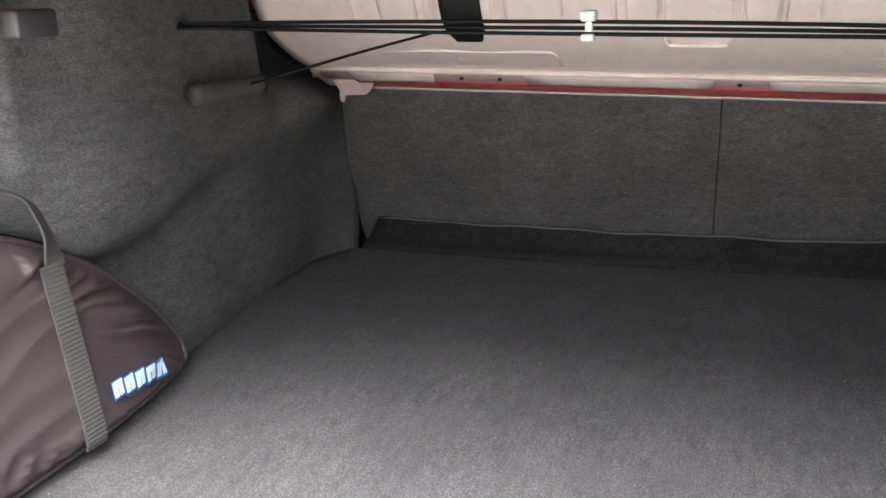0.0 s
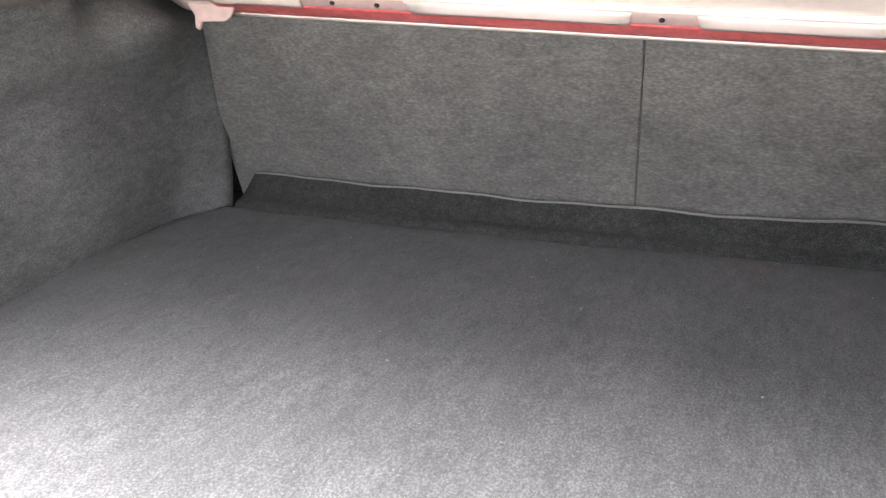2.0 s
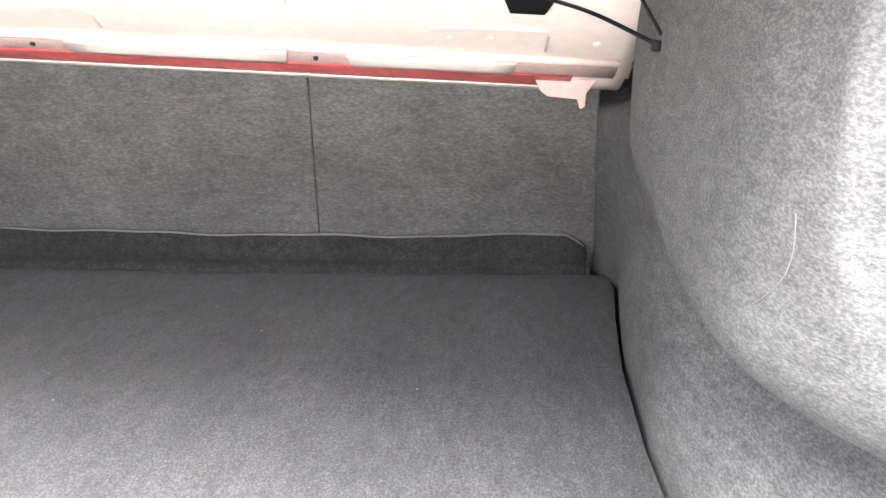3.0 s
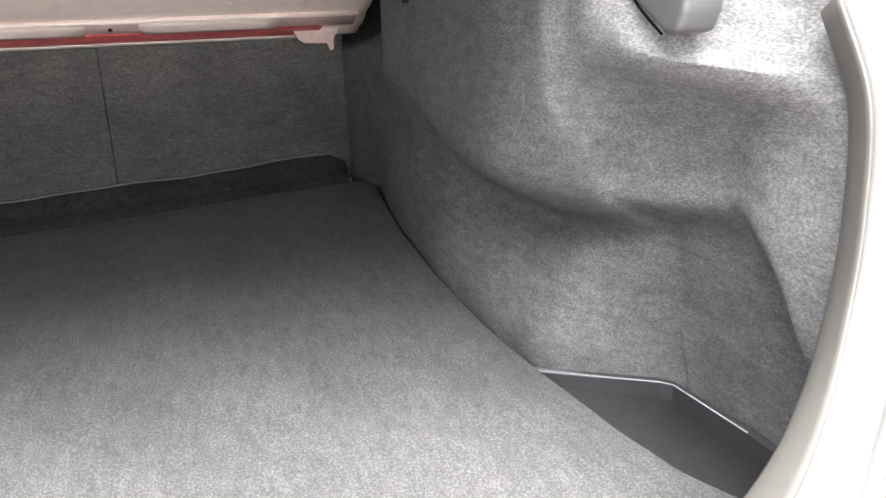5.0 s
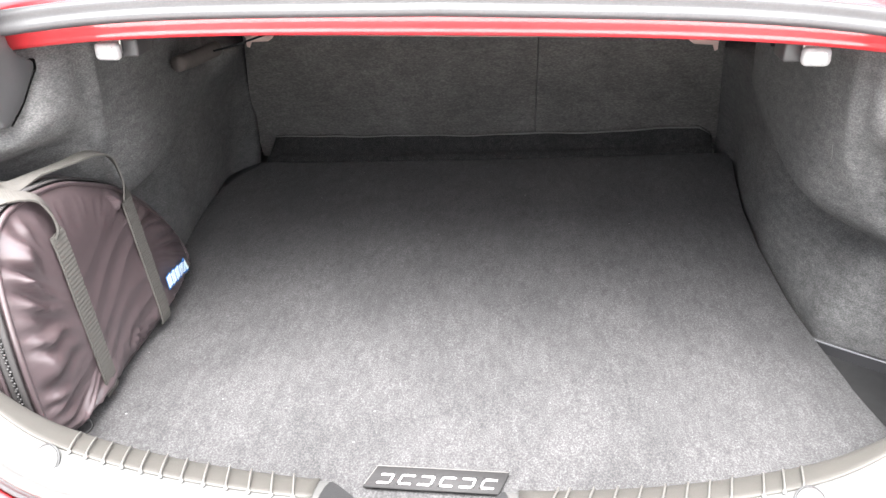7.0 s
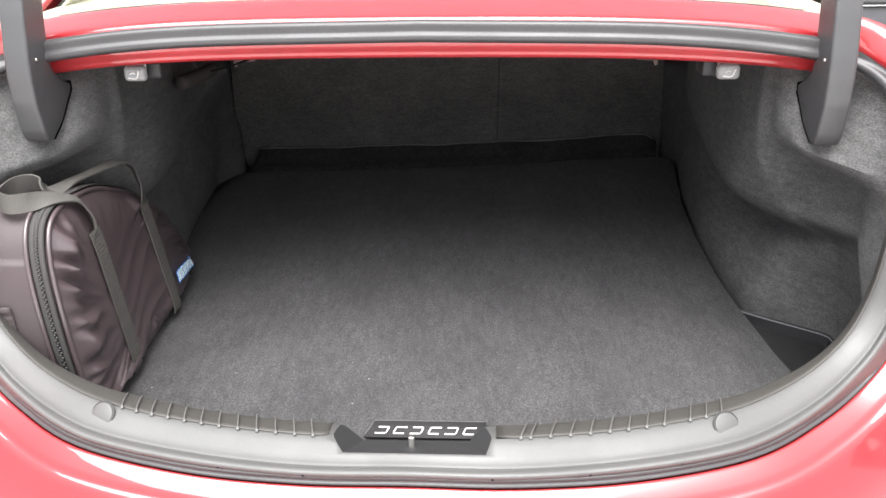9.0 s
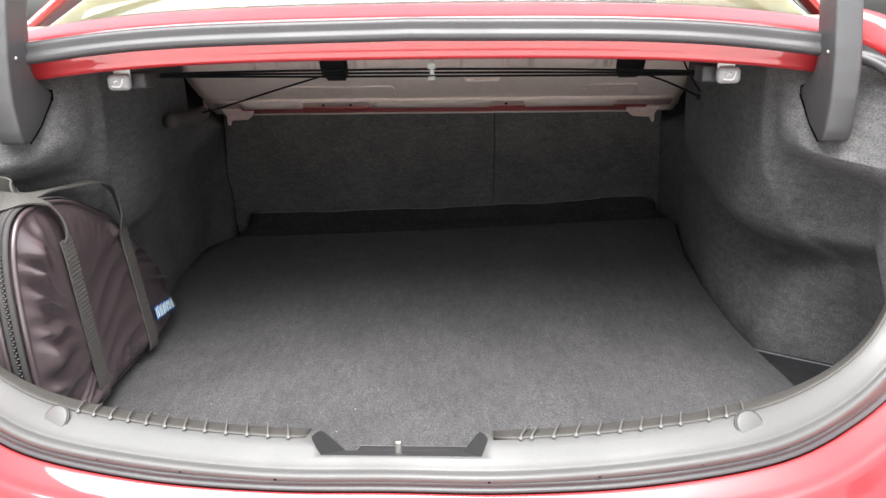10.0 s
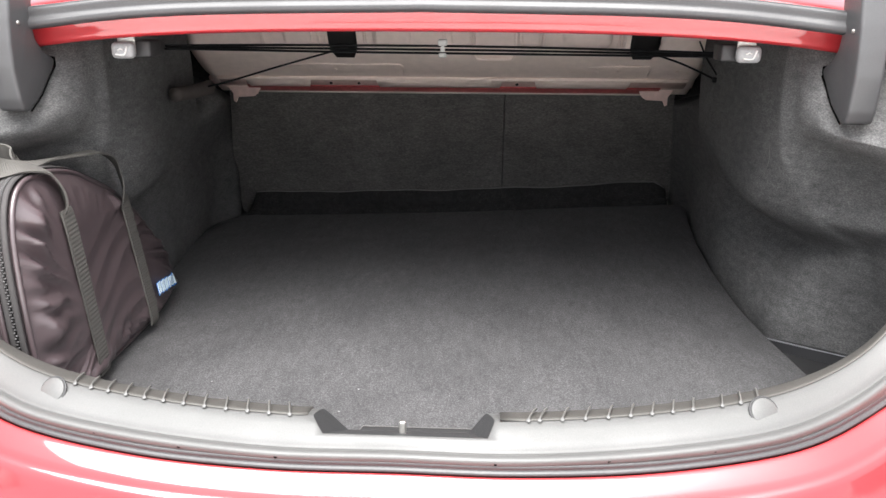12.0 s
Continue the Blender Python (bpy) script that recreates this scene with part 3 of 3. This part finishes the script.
def cut_box(target, cutter_bm):
    """Boolean difference, baked into the target's mesh."""
    cutter_bm.to_mesh(cut)
    cutter_bm.free()
    cut.materials.append(DARK_TRIM)
    cob = new("cutter", cut)
    md = target.modifiers.new("cut", "BOOLEAN")
    md.object, md.operation, md.solver, md.material_mode = cob, "DIFFERENCE", "EXACT", "TRANSFER"
    dg = bpy.context.evaluated_depsgraph_get()
    baked = bpy.data.meshes.new_from_object(target.evaluated_get(dg))
    target.modifiers.clear()
    old, target.data = target.data, baked
    bpy.data.meshes.remove(old)
    bpy.data.objects.remove(cob)


cut_box(trim, cb)
part("striker", block(-.0005, .0065, -.263, -.257, .045, .0985, 0.0015), STEEL, trim, "bright steel latch striker")
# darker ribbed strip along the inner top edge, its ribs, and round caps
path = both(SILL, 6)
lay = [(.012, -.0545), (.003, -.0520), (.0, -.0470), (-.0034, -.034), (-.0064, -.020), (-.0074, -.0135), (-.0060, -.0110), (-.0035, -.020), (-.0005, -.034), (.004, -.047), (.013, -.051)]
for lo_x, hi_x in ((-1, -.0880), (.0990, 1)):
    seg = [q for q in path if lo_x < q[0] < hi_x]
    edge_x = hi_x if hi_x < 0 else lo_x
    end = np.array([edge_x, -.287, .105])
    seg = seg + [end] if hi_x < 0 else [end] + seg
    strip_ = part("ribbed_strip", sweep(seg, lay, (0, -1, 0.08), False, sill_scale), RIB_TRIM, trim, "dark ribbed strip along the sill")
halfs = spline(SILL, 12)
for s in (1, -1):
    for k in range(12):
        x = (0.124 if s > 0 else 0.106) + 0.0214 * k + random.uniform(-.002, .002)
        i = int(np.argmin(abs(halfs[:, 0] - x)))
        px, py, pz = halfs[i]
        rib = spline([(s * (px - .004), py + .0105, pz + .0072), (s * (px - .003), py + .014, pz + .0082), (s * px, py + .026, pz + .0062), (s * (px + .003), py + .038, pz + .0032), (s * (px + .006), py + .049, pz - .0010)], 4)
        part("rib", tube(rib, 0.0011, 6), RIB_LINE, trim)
        part("rib_tip", disc((s * (px - .004), py + .0095, pz + .0066), (0, -.6, .8), .0022, .002, 10, .0006), GREY_TRIM, trim)
    face = Vector((s * .22, -.74, .62)).normalized()
    mid_cap = Vector((s * .356, -.2515, .1150))
    part("cap", disc(mid_cap, face, 0.0142, 0.006, 28, 0.0015), GREY_TRIM, trim, "round grey fastener cap")
    turn = face.to_track_quat("Z", "Y")
    ring = [mid_cap + face * .0006 + turn @ Vector((.0150 * math.cos(a), .0150 * math.sin(a), 0)) for a in np.linspace(0, 2 * math.pi, 29)[:-1]]
    part("cap_gap", tube(ring, 0.0011, 6, True), DARK_TRIM, trim)
for x, z in ((-.294, .0975), (-.206, .0925), (-.111, .0900), (.095, .0900), (.20, .0925), (.30, .0980)):
    y = float(np.interp(abs(x), halfs[:, 0], halfs[:, 1]))
    part("drain_hole", disc((x, y - .0300, float(np.interp(abs(x), halfs[:, 0], halfs[:, 2])) - .0165), (0, -.8, .5), .0016, .002, 10), VOID, trim)

full = both(STRIP, 6)[:-1]
ring = [(.0092 + .0085 * math.cos(a), .0085 * math.sin(a)) for a in np.linspace(-2.45, 2.45, 12)] + [(-.0092 + .0085 * math.cos(a), .0085 * math.sin(a)) for a in np.linspace(math.pi - 2.45, math.pi + 2.45, 12)]
part("weather_strip", sweep(full, ring, (0, -1, 0.25), True, lambda p: (.36 + .44 * min(1, max(0, (p[2] - .09) / .20)), .50 + .35 * min(1, max(0, (p[2] - .09) / .20)))), RUBBER, car, "black twin-lobed rubber weather strip")

BODY = [q for q in STRIP[:12]] + [(.50, .045, .478)]


def body_scale(p):
    k = min(1.0, max(0.0, (p[2] - 0.10) / 0.35))
    top = min(1.0, max(0.0, (p[2] - 0.38) / 0.08))
    return (1.0 - 0.5 * k) * (1 - 0.75 * top), (1.0 - 0.72 * k) * (1 - 0.8 * top)


prof = [(.014, -.012), (.013, -.002), (.009, .0040), (.0052, .0055), (.0044, .0072), (.0048, .0088), (.0070, .0115), (.0120, .0165), (.0175, .0215), (.0205, .0238), (.0240, .0252), (.0275, .0270), (.0300, .0310), (.0320, .0380), (.0345, .0500), (.0400, .0750), (.048, .105), (.068, .14), (.115, .17), (.24, .19), (.36, .17), (.36, .0), (.06, -.03)]
part("rear_body", sweep(both(BODY, 6), prof, (0, -1, 0.05), False, body_scale), RED, car, "glossy red bumper and rear quarter panels")

# painted edge of the rear deck above the opening
rows = []
DECK = spline([(0, .14, .476), (0, .085, .466), (0, .064, .4630), (0, .059, .4645), (0, .0575, .470), (0, .054, .480), (0, .053, .490), (0, .053, .504), (0, .055, .511), (0, .062, .5145), (0, .085, .5215), (0, .106, .5275), (0, .112, .5275), (0, .116, .522)], 3)
for x in np.linspace(-0.60, 0.60, 41):
    b = 0.02 * (x / 0.6) ** 2
    dz = -0.012 * (x / 0.6) ** 2 - 0.028 * (abs(x) / 0.6) ** 4
    rows.append([(x, q[1] + b, q[2] + dz) for q in DECK])
thicken(part("rear_deck", grid_mesh(rows), RED, car, "glossy red deck edge below the rear window"), 0.002)
# rear window, pillars, roof edge and shelf cover
bm = grid_mesh([[(x * (1 - 0.10 * v), .110 + .89 * v + .03 * (x / .6) ** 2, .5275 + .366 * v - (.012 * (x / .6) ** 2 + .028 * (abs(x) / .6) ** 4) * (1 - v) - .03 * (x / .6) ** 2 * v) for x in np.linspace(-.52, .52, 17)] for v in np.linspace(0, 1, 9)])
win = thicken(part("rear_window", bm, GLASS, car, "sloping rear window glass"), 0.005)
win.visible_shadow = False
rim = [(x, .110 + .03 * (x / .6) ** 2, .5285 - .012 * (x / .6) ** 2 - .028 * (abs(x) / .6) ** 4) for x in (-.52, -.42, -.28, 0, .28, .42, .52)]
part("window_seal", tube(spline(rim, 6), 0.0025, 8), RUBBER, win)
for s in (1, -1):
    bm = grid_mesh([[(s * (a + (b - a) * u), y, z0 + (z1 - z0) * u) for u in np.linspace(0, 1, 5)] for a, b, y, z0, z1 in ((.565, .64, .16, .490, .40), (.540, .60, .48, .640, .55), (.51, .56, .72, .755, .68), (.475, .53, 1.02, .89, .82))])
    thicken(part("rear_pillar", bm, RED, car), 0.01)
thicken(part("shelf_cover", grid_mesh([[(x, y, .497) for x in np.linspace(-.55, .55, 5)] for y in np.linspace(.125, 1.22, 5)]), SHELF_FABRIC, car, "beige fabric rear shelf"), 0.01)
for s in (1, -1):
    bm = grid_mesh([[(s * (a + (b - a) * u), y, z0 + (z1 - z0) * u) for u in np.linspace(0, 1, 5)] for a, b, y, z0, z1 in ((.548, .545, .20, .497, .500), (.548, .505, .48, .497, .615), (.548, .478, .72, .497, .725), (.548, .445, 1.02, .497, .855), (.548, .445, 1.22, .497, .880))])
    thicken(part("pillar_trim", bm, SHELF_FABRIC, car, "beige moulded inner pillar cover"), 0.004)
thicken(part("roof", grid_mesh([[(x, y, z - .06 * (x / .6) ** 2) for x in np.linspace(-.6, .6, 9)] for y, z in ((1.015, .90), (1.3, .95), (1.8, .97), (2.3, .93))]), RED, car), 0.01)
thicken(part("headliner", grid_mesh([[(x, y, z - .06 * (x / .6) ** 2) for x in np.linspace(-.5, .5, 9)] for y, z in ((1.03, .875), (1.3, .925), (1.8, .945), (2.3, .905))]), SHELF_FABRIC, car, "beige fabric roof lining"), 0.006)
# outer quarter panels from the pillars down to the sills
for s in (1, -1):
    rows = []
    for y, top, drop in ((-.10, .640, .03), (.05, .655, .01), (.26, .662, .0), (.48, .632, -.02), (.80, .600, -.03), (1.25, .580, -.03)):
        rows.append(spline([(s * top, y, .405 - drop - .4 * max(0, .1 - y) * .3), (s * (top + .10), y, .375 - drop), (s * .815, y, .30 - drop), (s * .850, y, .12), (s * .845, y, -.10), (s * .815, y, -.34)], 4))
    bm = grid_mesh(np.stack([spline(np.array(rows)[:, j], 3) for j in range(len(rows[0]))], 1))
    thicken(part("quarter_panel", bm, RED, car, "glossy red rear quarter panel"), 0.008)
# raised lid on its arms
for name, mtl, back in (("trunk_lid", RED, .030), ("lid_liner", DARK_TRIM, .0)):
    rows = []
    for v in np.linspace(0, 1, 12):
        inset = .0 if back else .03
        rows.append([(x * (1 - inset), .165 + back - .09 * v + .03 * math.sin(math.pi * v) + .05 * (x / .6) ** 2, .735 + inset * .5 + (.42 - inset) * v) for x in np.linspace(-.58, .58, 17)])
    ob = thicken(part(name, grid_mesh(rows), mtl, car, "raised red trunk lid" if back else "dark lining inside the raised lid"), 0.02 if back else .006)

# ---- black tray in the corner behind the wheel arch ----
tray = thing("storage_tray", (.58, .05, -.03), "black moulded plastic corner tray beside the cargo mat", "tray")
BACK = [(.520, .240), (.632, .166), (.642, .154)]
top = BACK + [(.652, .05), (.652, -.10), (.60, -.15), (.520, -.15)]
rows = []
for inset, z in ((-.006, -.012), (.0, -.008), (.004, -.010), (.007, -.036), (.015, -.038), (.017, -.042), (.024, -.125)):
    c = np.array([.57, .03])
    rows.append([(*(np.array(q) + (c - np.array(q)) / np.linalg.norm(c - np.array(q)) * inset), z) for q in top])
bm = grid_mesh(rows, False, True)
bm.verts.ensure_lookup_table()
n = len(top)
bm.faces.new([bm.verts[(len(rows) - 1) * n + j] for j in range(n)])
thicken(part("tray_shell", bm, TRAY_BLACK, tray, smooth=False), 0.002)
# lip and step: their edge highlights painted on as pale tubes
part("tray_lip_glint", tube([(*q[:2], q[2] + .001) for q in rows[2][:4]], 0.0014, 6), TRAY_GLINT, tray)
part("tray_step_glint", tube([(*q[:2], q[2] + .0035) for q in rows[4][:5]], 0.0019, 6), TRAY_GLINT, tray)

# ---- cargo mat ----
mat = thing("cargo_mat", (0, .35, 0), "dark grey carpet cargo mat lying flat in the trunk", "mat")
ys = np.linspace(-.275, .95, 92)
rows = []
for i, y in enumerate(ys):
    hw = float(np.interp(y, MAT_Y, MAT_X)) - (.004 if y > .9 else 0)
    bow = float(np.interp(y, BOW_Y, BOW_X))
    ws = np.linspace(-bow + .002, hw - .003, 70)
    r = []
    for x in ws:
        yy = y
        bumpy = .0022 * noise.noise((x * 7, yy * 7, 0)) + .0010 * noise.noise((x * 21, yy * 21, 3))
        edge = -.003 if x in (ws[0], ws[-1]) or i in (0, len(ys) - 1) else 0
        r.append((x, yy, floor_z(x, yy) + bumpy + edge))
    rows.append(r)
mat_face = thicken(part("carpet", grid_mesh(rows), MAT_CARPET, mat), 0.005, -1)
mat_face.data.materials.append(FLAP_FELT)
mat_face.modifiers["thickness"].material_offset_rim = 1
crisp = mat_face.modifiers.new("crisp_rim", "EDGE_SPLIT")
crisp.split_angle = radians(35)
# woven badge: dark ground, pale border, six plain slanted marks
b = [(-.073, -.140), (.078, -.140), (.089, -.104), (-.062, -.104)]
badge = part("badge", slab([(x, y, .0022) for x, y in b], (0, 0, .0022)), PATCH, mat, "black woven badge with plain white marks")
part("badge_border", tube([(-.072, -.136, .0046), (-.062, -.105, .0046), (.088, -.105, .0046)], 0.0005, 6), BINDING, badge)
for k in range(6):
    x0, w, lean = -.062 + .0232 * k, .0190, .007
    side_bar = (.10, .20, .12, .76) if k % 2 else (.80, .90, .12, .76)
    for u0, u1, v0, v1 in ((.10, .90, .12, .22), (.10, .90, .66, .76), side_bar):
        def q(u, v):
            return (x0 + w * u + lean * v, -.137 + .025 * v, .0042)
        part("badge_mark", slab([q(u0, v0), q(u1, v0), q(u1, v1), q(u0, v1)], (0, 0, .0008)), THREAD_WHITE, badge, "", False)

# ---- soft bag ----
bag = thing("carry_bag", (-.50, .08, 0), "plum-black padded nylon carry bag with webbing handles, standing on the mat", "bag")
# outline of the side (depth, height): flat top, long slope to a low rounded tip
SIDE = [(-.098, .010), (-.116, .03), (-.122, .08), (-.120, .16), (-.112, .23), (-.096, .270), (-.072, .288), (-.035, .292), (.0, .289), (.06, .275), (.11, .256), (.18, .225), (.23, .195), (.28, .160), (.340, .102), (.373, .056), (.382, .029), (.366, .012), (.25, .010), (.10, .010), (-.05, .010)]
side = spline(SIDE + SIDE[:1], 12)[:-1]
mid = np.array([.06, .0, .13])


def face_x(y, z):
    """The seam of the bag's side; its padded face stands 12 mm proud of it."""
    tip = max(0, y - .17)
    return -.441 - .017 * y - .55 * tip * tip - z * (.083 + .48 * max(0, y)) - .35 * max(0, .02 - z)


ANG = np.unwrap(np.arctan2(side[:, 1] - .13, side[:, 0] - .08))
ARC = np.concatenate([[0], np.cumsum(np.linalg.norm(np.diff(side, axis=0), axis=1))])


def puff(y, z, v):
    """Padding and creases that run in from the seam: v = 0 at the seam, 1 in the middle."""
    full = .012 * (1 - (1 - min(1, 2 * v)) ** 2.2)
    a = math.atan2(z - .13, y - .08)
    while a < min(ANG[0], ANG[-1]):
        a += 2 * math.pi
    while a > max(ANG[0], ANG[-1]):
        a -= 2 * math.pi
    s = float(np.interp(a, *((ANG, ARC) if ANG[0] < ANG[-1] else (ANG[::-1], ARC[::-1]))))
    w = s + .10 * v + .012 * noise.noise((s * 14, v * 5, 7))
    n1 = noise.noise((w * 38, v * 1.6, 2))
    n2 = noise.noise((w * 85, v * 3.0, 5))
    deep = .55 + .75 * noise.noise((s * 7, 3.3, 1))
    crease = ((.0110 + .010 * min(1, max(0, (.06 - y) / .1))) * (1 - abs(n1) * 2.2) * deep + .0044 * n2) * math.exp(-((v - .13) / .19) ** 2)
    warp = .9 * noise.noise((y * 6, z * 6, 11))
    cross = .0017 * (1 - 2.4 * abs(noise.noise((z * 30 - y * 7 + warp, y * 6 + z * 2, 9)))) * min(1, v * 2.0) * (.2 + .8 * min(1, max(0, (.24 - z) / .14)))
    broad = .0030 * noise.noise((y * 7 + z * 5, z * 9 - y * 4, 4))
    crease *= 1 + .5 * min(1, max(0, (y - .12) / .05)) * min(1, max(0, (z - .05) / .05))
    if y < -.02:
        crease *= 1 + .4 * min(1, (-.02 - y) / .04)
    if y < .16:
        crease *= 1 - .85 * min(1, max(0, (z - .16) / .06)) * min(1, max(0, (y + .09) / .04))
    return full + (crease + cross + broad) * min(1, v * 9)


rows = []
for v in np.linspace(0, 1, 60):
    r = []
    for p in side:
        y, z = mid[1] + .08 + (p[0] - .08) * (1 - v), .13 + (p[1] - .13) * (1 - v)
        r.append((face_x(y, z) + puff(y, z, v), y, z))
    rows.append(r)
bm = grid_mesh(rows, False, True)
bm.verts.ensure_lookup_table()
part("side_panel", bm, NYLON, bag, "creased satin plum-black nylon side")
# gusset between the two sides, with its piping and zip
DEPTH = 0.165
rows = []
for u in np.linspace(0, 1, 16):
    r = []
    for i, p in enumerate(side):
        y, z = p
        bulge = (.012 if z < .24 else .004) * math.sin(math.pi * u)
        d = np.array([p[0] - .08, p[1] - .13])
        d /= np.linalg.norm(d)
        wob = .0025 * noise.noise((y * 18, z * 18, u * 5))
        if z < .01:
            bulge = 0
        r.append((face_x(y, z) - DEPTH * u, y + d[0] * (bulge + wob), max(.001, z + d[1] * (bulge + wob))))
    rows.append(r)
part("gusset", grid_mesh(rows, False, True), NYLON_MATT, bag)
far = [(face_x(y, z) - DEPTH, y, z) for y, z in side]
bm = bmesh.new()
bm.faces.new([bm.verts.new(q) for q in far])
part("back_panel", bm, NYLON, bag)


def round_line(off, out):
    res = []
    for y, z in side:
        d = np.array([y - .08, z - .13])
        d /= np.linalg.norm(d)
        res.append((face_x(y, z) - off, y + d[0] * out, max(.003, z + d[1] * out)))
    return res


part("piping", tube(round_line(.001, .002), .0035, 8, True), NYLON, bag, "corded seam")
part("piping", tube(round_line(.027, .009), .003, 8, True), NYLON, bag)
zl = [q for q in round_line(.0135, .0085)]


def gusset_at(y, z, off, out):
    d = np.array([y - .08, z - .13])
    d /= np.linalg.norm(d)
    return (face_x(y, z) - off, y + d[0] * out, max(.003, z + d[1] * out))


for a, b, mtl in ((.004, .0118, ZIP_TAPE), (.0152, .0235, ZIP_TAPE)):
    rws = [[gusset_at(y, z, a + (b - a) * k / 3, .0072 + .0012 * math.sin(math.pi * k / 3) + .0008 * (a < .01)) for k in range(4)] for y, z in side]
    thicken(part("zip_tape", grid_mesh(rws, True), mtl, bag), .0015, 0)
teeth = []
zz = spline(zl + zl[:1], 2)
for i in range(0, len(zz) - 1, 1):
    if zz[i][2] > .02 and zz[i][1] < .2:
        c = zz[i]
        d = np.array([0, c[1] - .08, c[2] - .13])
        d = d / np.linalg.norm(d) * .0008
        s = .0009 if i % 2 else -.0009
        teeth.append(block(c[0] + s - .0014, c[0] + s + .0014, c[1] + d[1] - .0012, c[1] + d[1] + .0012, c[2] + d[2] - .0009, c[2] + d[2] + .0009))
part("zip", join(*teeth), ZIP, bag, "grey zip teeth")
rws = []
for z in np.linspace(.02, .185, 60):
    y = float(np.interp(z, [q[1] for q in SIDE[1:6]], [q[0] for q in SIDE[1:6]]))
    edge = .006 if z > .178 else .003 + .0014 * math.sin(z * 900)
    rws.append([gusset_at(y, z, DEPTH * u, .012 * math.sin(math.pi * u) + edge) for u in np.linspace(.36, .98, 12)])
thicken(part("mesh_pocket", grid_mesh(rws), MESH_FABRIC, bag, "ribbed mesh end pocket"), .0015, 0)


def ribbon(path, width, side_dir, thick=.0022):
    w, h = width / 2, thick / 2
    return sweep(path, [(-w, -h), (w, -h), (w, h), (-w, h)], side_dir)


def on_face(y, z, lift):
    v = 1 - max(abs((y - .08) / .29), abs((z - .13) / .16))
    return (face_x(y, z) + puff(y, z, max(0, v)) + lift, y, z)


def smooth_face(y, z, lift):
    """The padded face without its creases, where the straps lie taut."""
    v = max(0, 1 - max(abs((y - .08) / .29), abs((z - .13) / .16)))
    return (face_x(y, z) + .012 * (1 - (1 - min(1, 2 * v)) ** 2.2) + lift, y, z)


for (y0, z0), (y1, z1) in (((-.016, .246), (-.003, .016)), ((.187, .205), (.180, .014))):
    path = [smooth_face(y0 + (y1 - y0) * u, z0 + (z1 - z0) * u, .0055 + .0004 * (i % 2)) for i, u in enumerate(np.linspace(0, 1, 84))]
    part("strap", ribbon(path, .027, (1, 0, 0)), WEB, bag, "grey-black ribbed webbing strap", False)
# handle: place and facing of the band along its way
LOOP_KEYS = [((-.446, -.010, .238), (1, 0, 0)), ((-.446, -.012, .256), (.8, .6, 0)), ((-.448, -.016, .276), (.7, .5, .5)), ((-.456, -.026, .295), (.1, -.1, 1)), ((-.473, -.050, .306), (-.1, -.6, .8)), ((-.493, -.074, .309), (-.1, -1, .3)), ((-.513, -.084, .310), (-.4, -.9, .2)), ((-.530, -.072, .313), (-1, -.2, .15)), ((-.528, -.042, .317), (-.7, .7, .1))]
LOOP_KEYS += [((-.514, -.026, .318), (-.1, 1, .2)), ((-.499, -.024, .315), (.5, .8, .3)), ((-.491, -.030, .309), (.9, .3, .5)), ((-.489, -.010, .302), (.3, .1, 1)), ((-.490, .036, .298), (-.1, -.2, 1)), ((-.481, .090, .294), (-.1, -.25, 1)), ((-.473, .135, .291), (.1, .0, 1)), ((-.469, .165, .280), (.3, .6, .7)), ((-.466, .182, .260), (.7, .65, .2)), ((-.465, .191, .235), (.8, .55, 0)), ((-.464, .194, .200), (1, 0, 0))]


def turned_ribbon(keys, width, thick, n):
    """A flat band through the places, turning smoothly from facing to facing."""
    p = spline([k[0] for k in keys], n)
    f = spline([k[1] for k in keys], n)
    t = np.gradient(p, axis=0)
    t /= np.linalg.norm(t, axis=1)[:, None]
    rws = []
    for k in range(len(p)):
        m = f[k] - t[k] * f[k].dot(t[k])
        m /= np.linalg.norm(m)
        o = np.cross(t[k], m)
        h = thick / 2 * (1 + .10 * (k % 2))
        rws.append([p[k] + o * x + m * y for x, y in ((-width / 2, -h), (width / 2, -h), (width / 2, h), (-width / 2, h))])
    return grid_mesh(rws, False, True)


part("handle", turned_ribbon(LOOP_KEYS, .0245, .0022, 12), WEB, bag, "looped webbing handle", False)
cord = spline([(-.448, -.095, .014), (-.430, -.092, .012), (-.418, -.080, .016), (-.424, -.072, .022), (-.436, -.080, .018)], 6)
part("cord_loop", tube(cord, .0014, 6), CABLE, bag, "small dark cord loop")
# stitched mark: five plain pale blocks edged in blue
for k in range(5):
    y0 = .217 + .0190 * k
    def q(u, v):
        y, z = y0 + .0172 * u + .002 * v, .0455 - .0030 * k + .0195 * v
        return Vector(max(smooth_face(y, z, .0050), on_face(y, z, .0035)))
    for u0, u1, v0, v1, mtl in ((0, 1, 0, 1, THREAD_BLUE), (.06, .44, .14, .96, THREAD_PALE), (.56, .90, .14, .96, THREAD_PALE), (.44, .56, .62, .96, THREAD_PALE)):
        lift = Vector((.0012 if mtl is THREAD_PALE else 0, 0, 0))
        part("stitched_mark", slab([q(u0, v0) + lift, q(u1, v0) + lift, q(u1, v1) + lift, q(u0, v1) + lift], (.001, 0, 0)), mtl, bag, "", False)
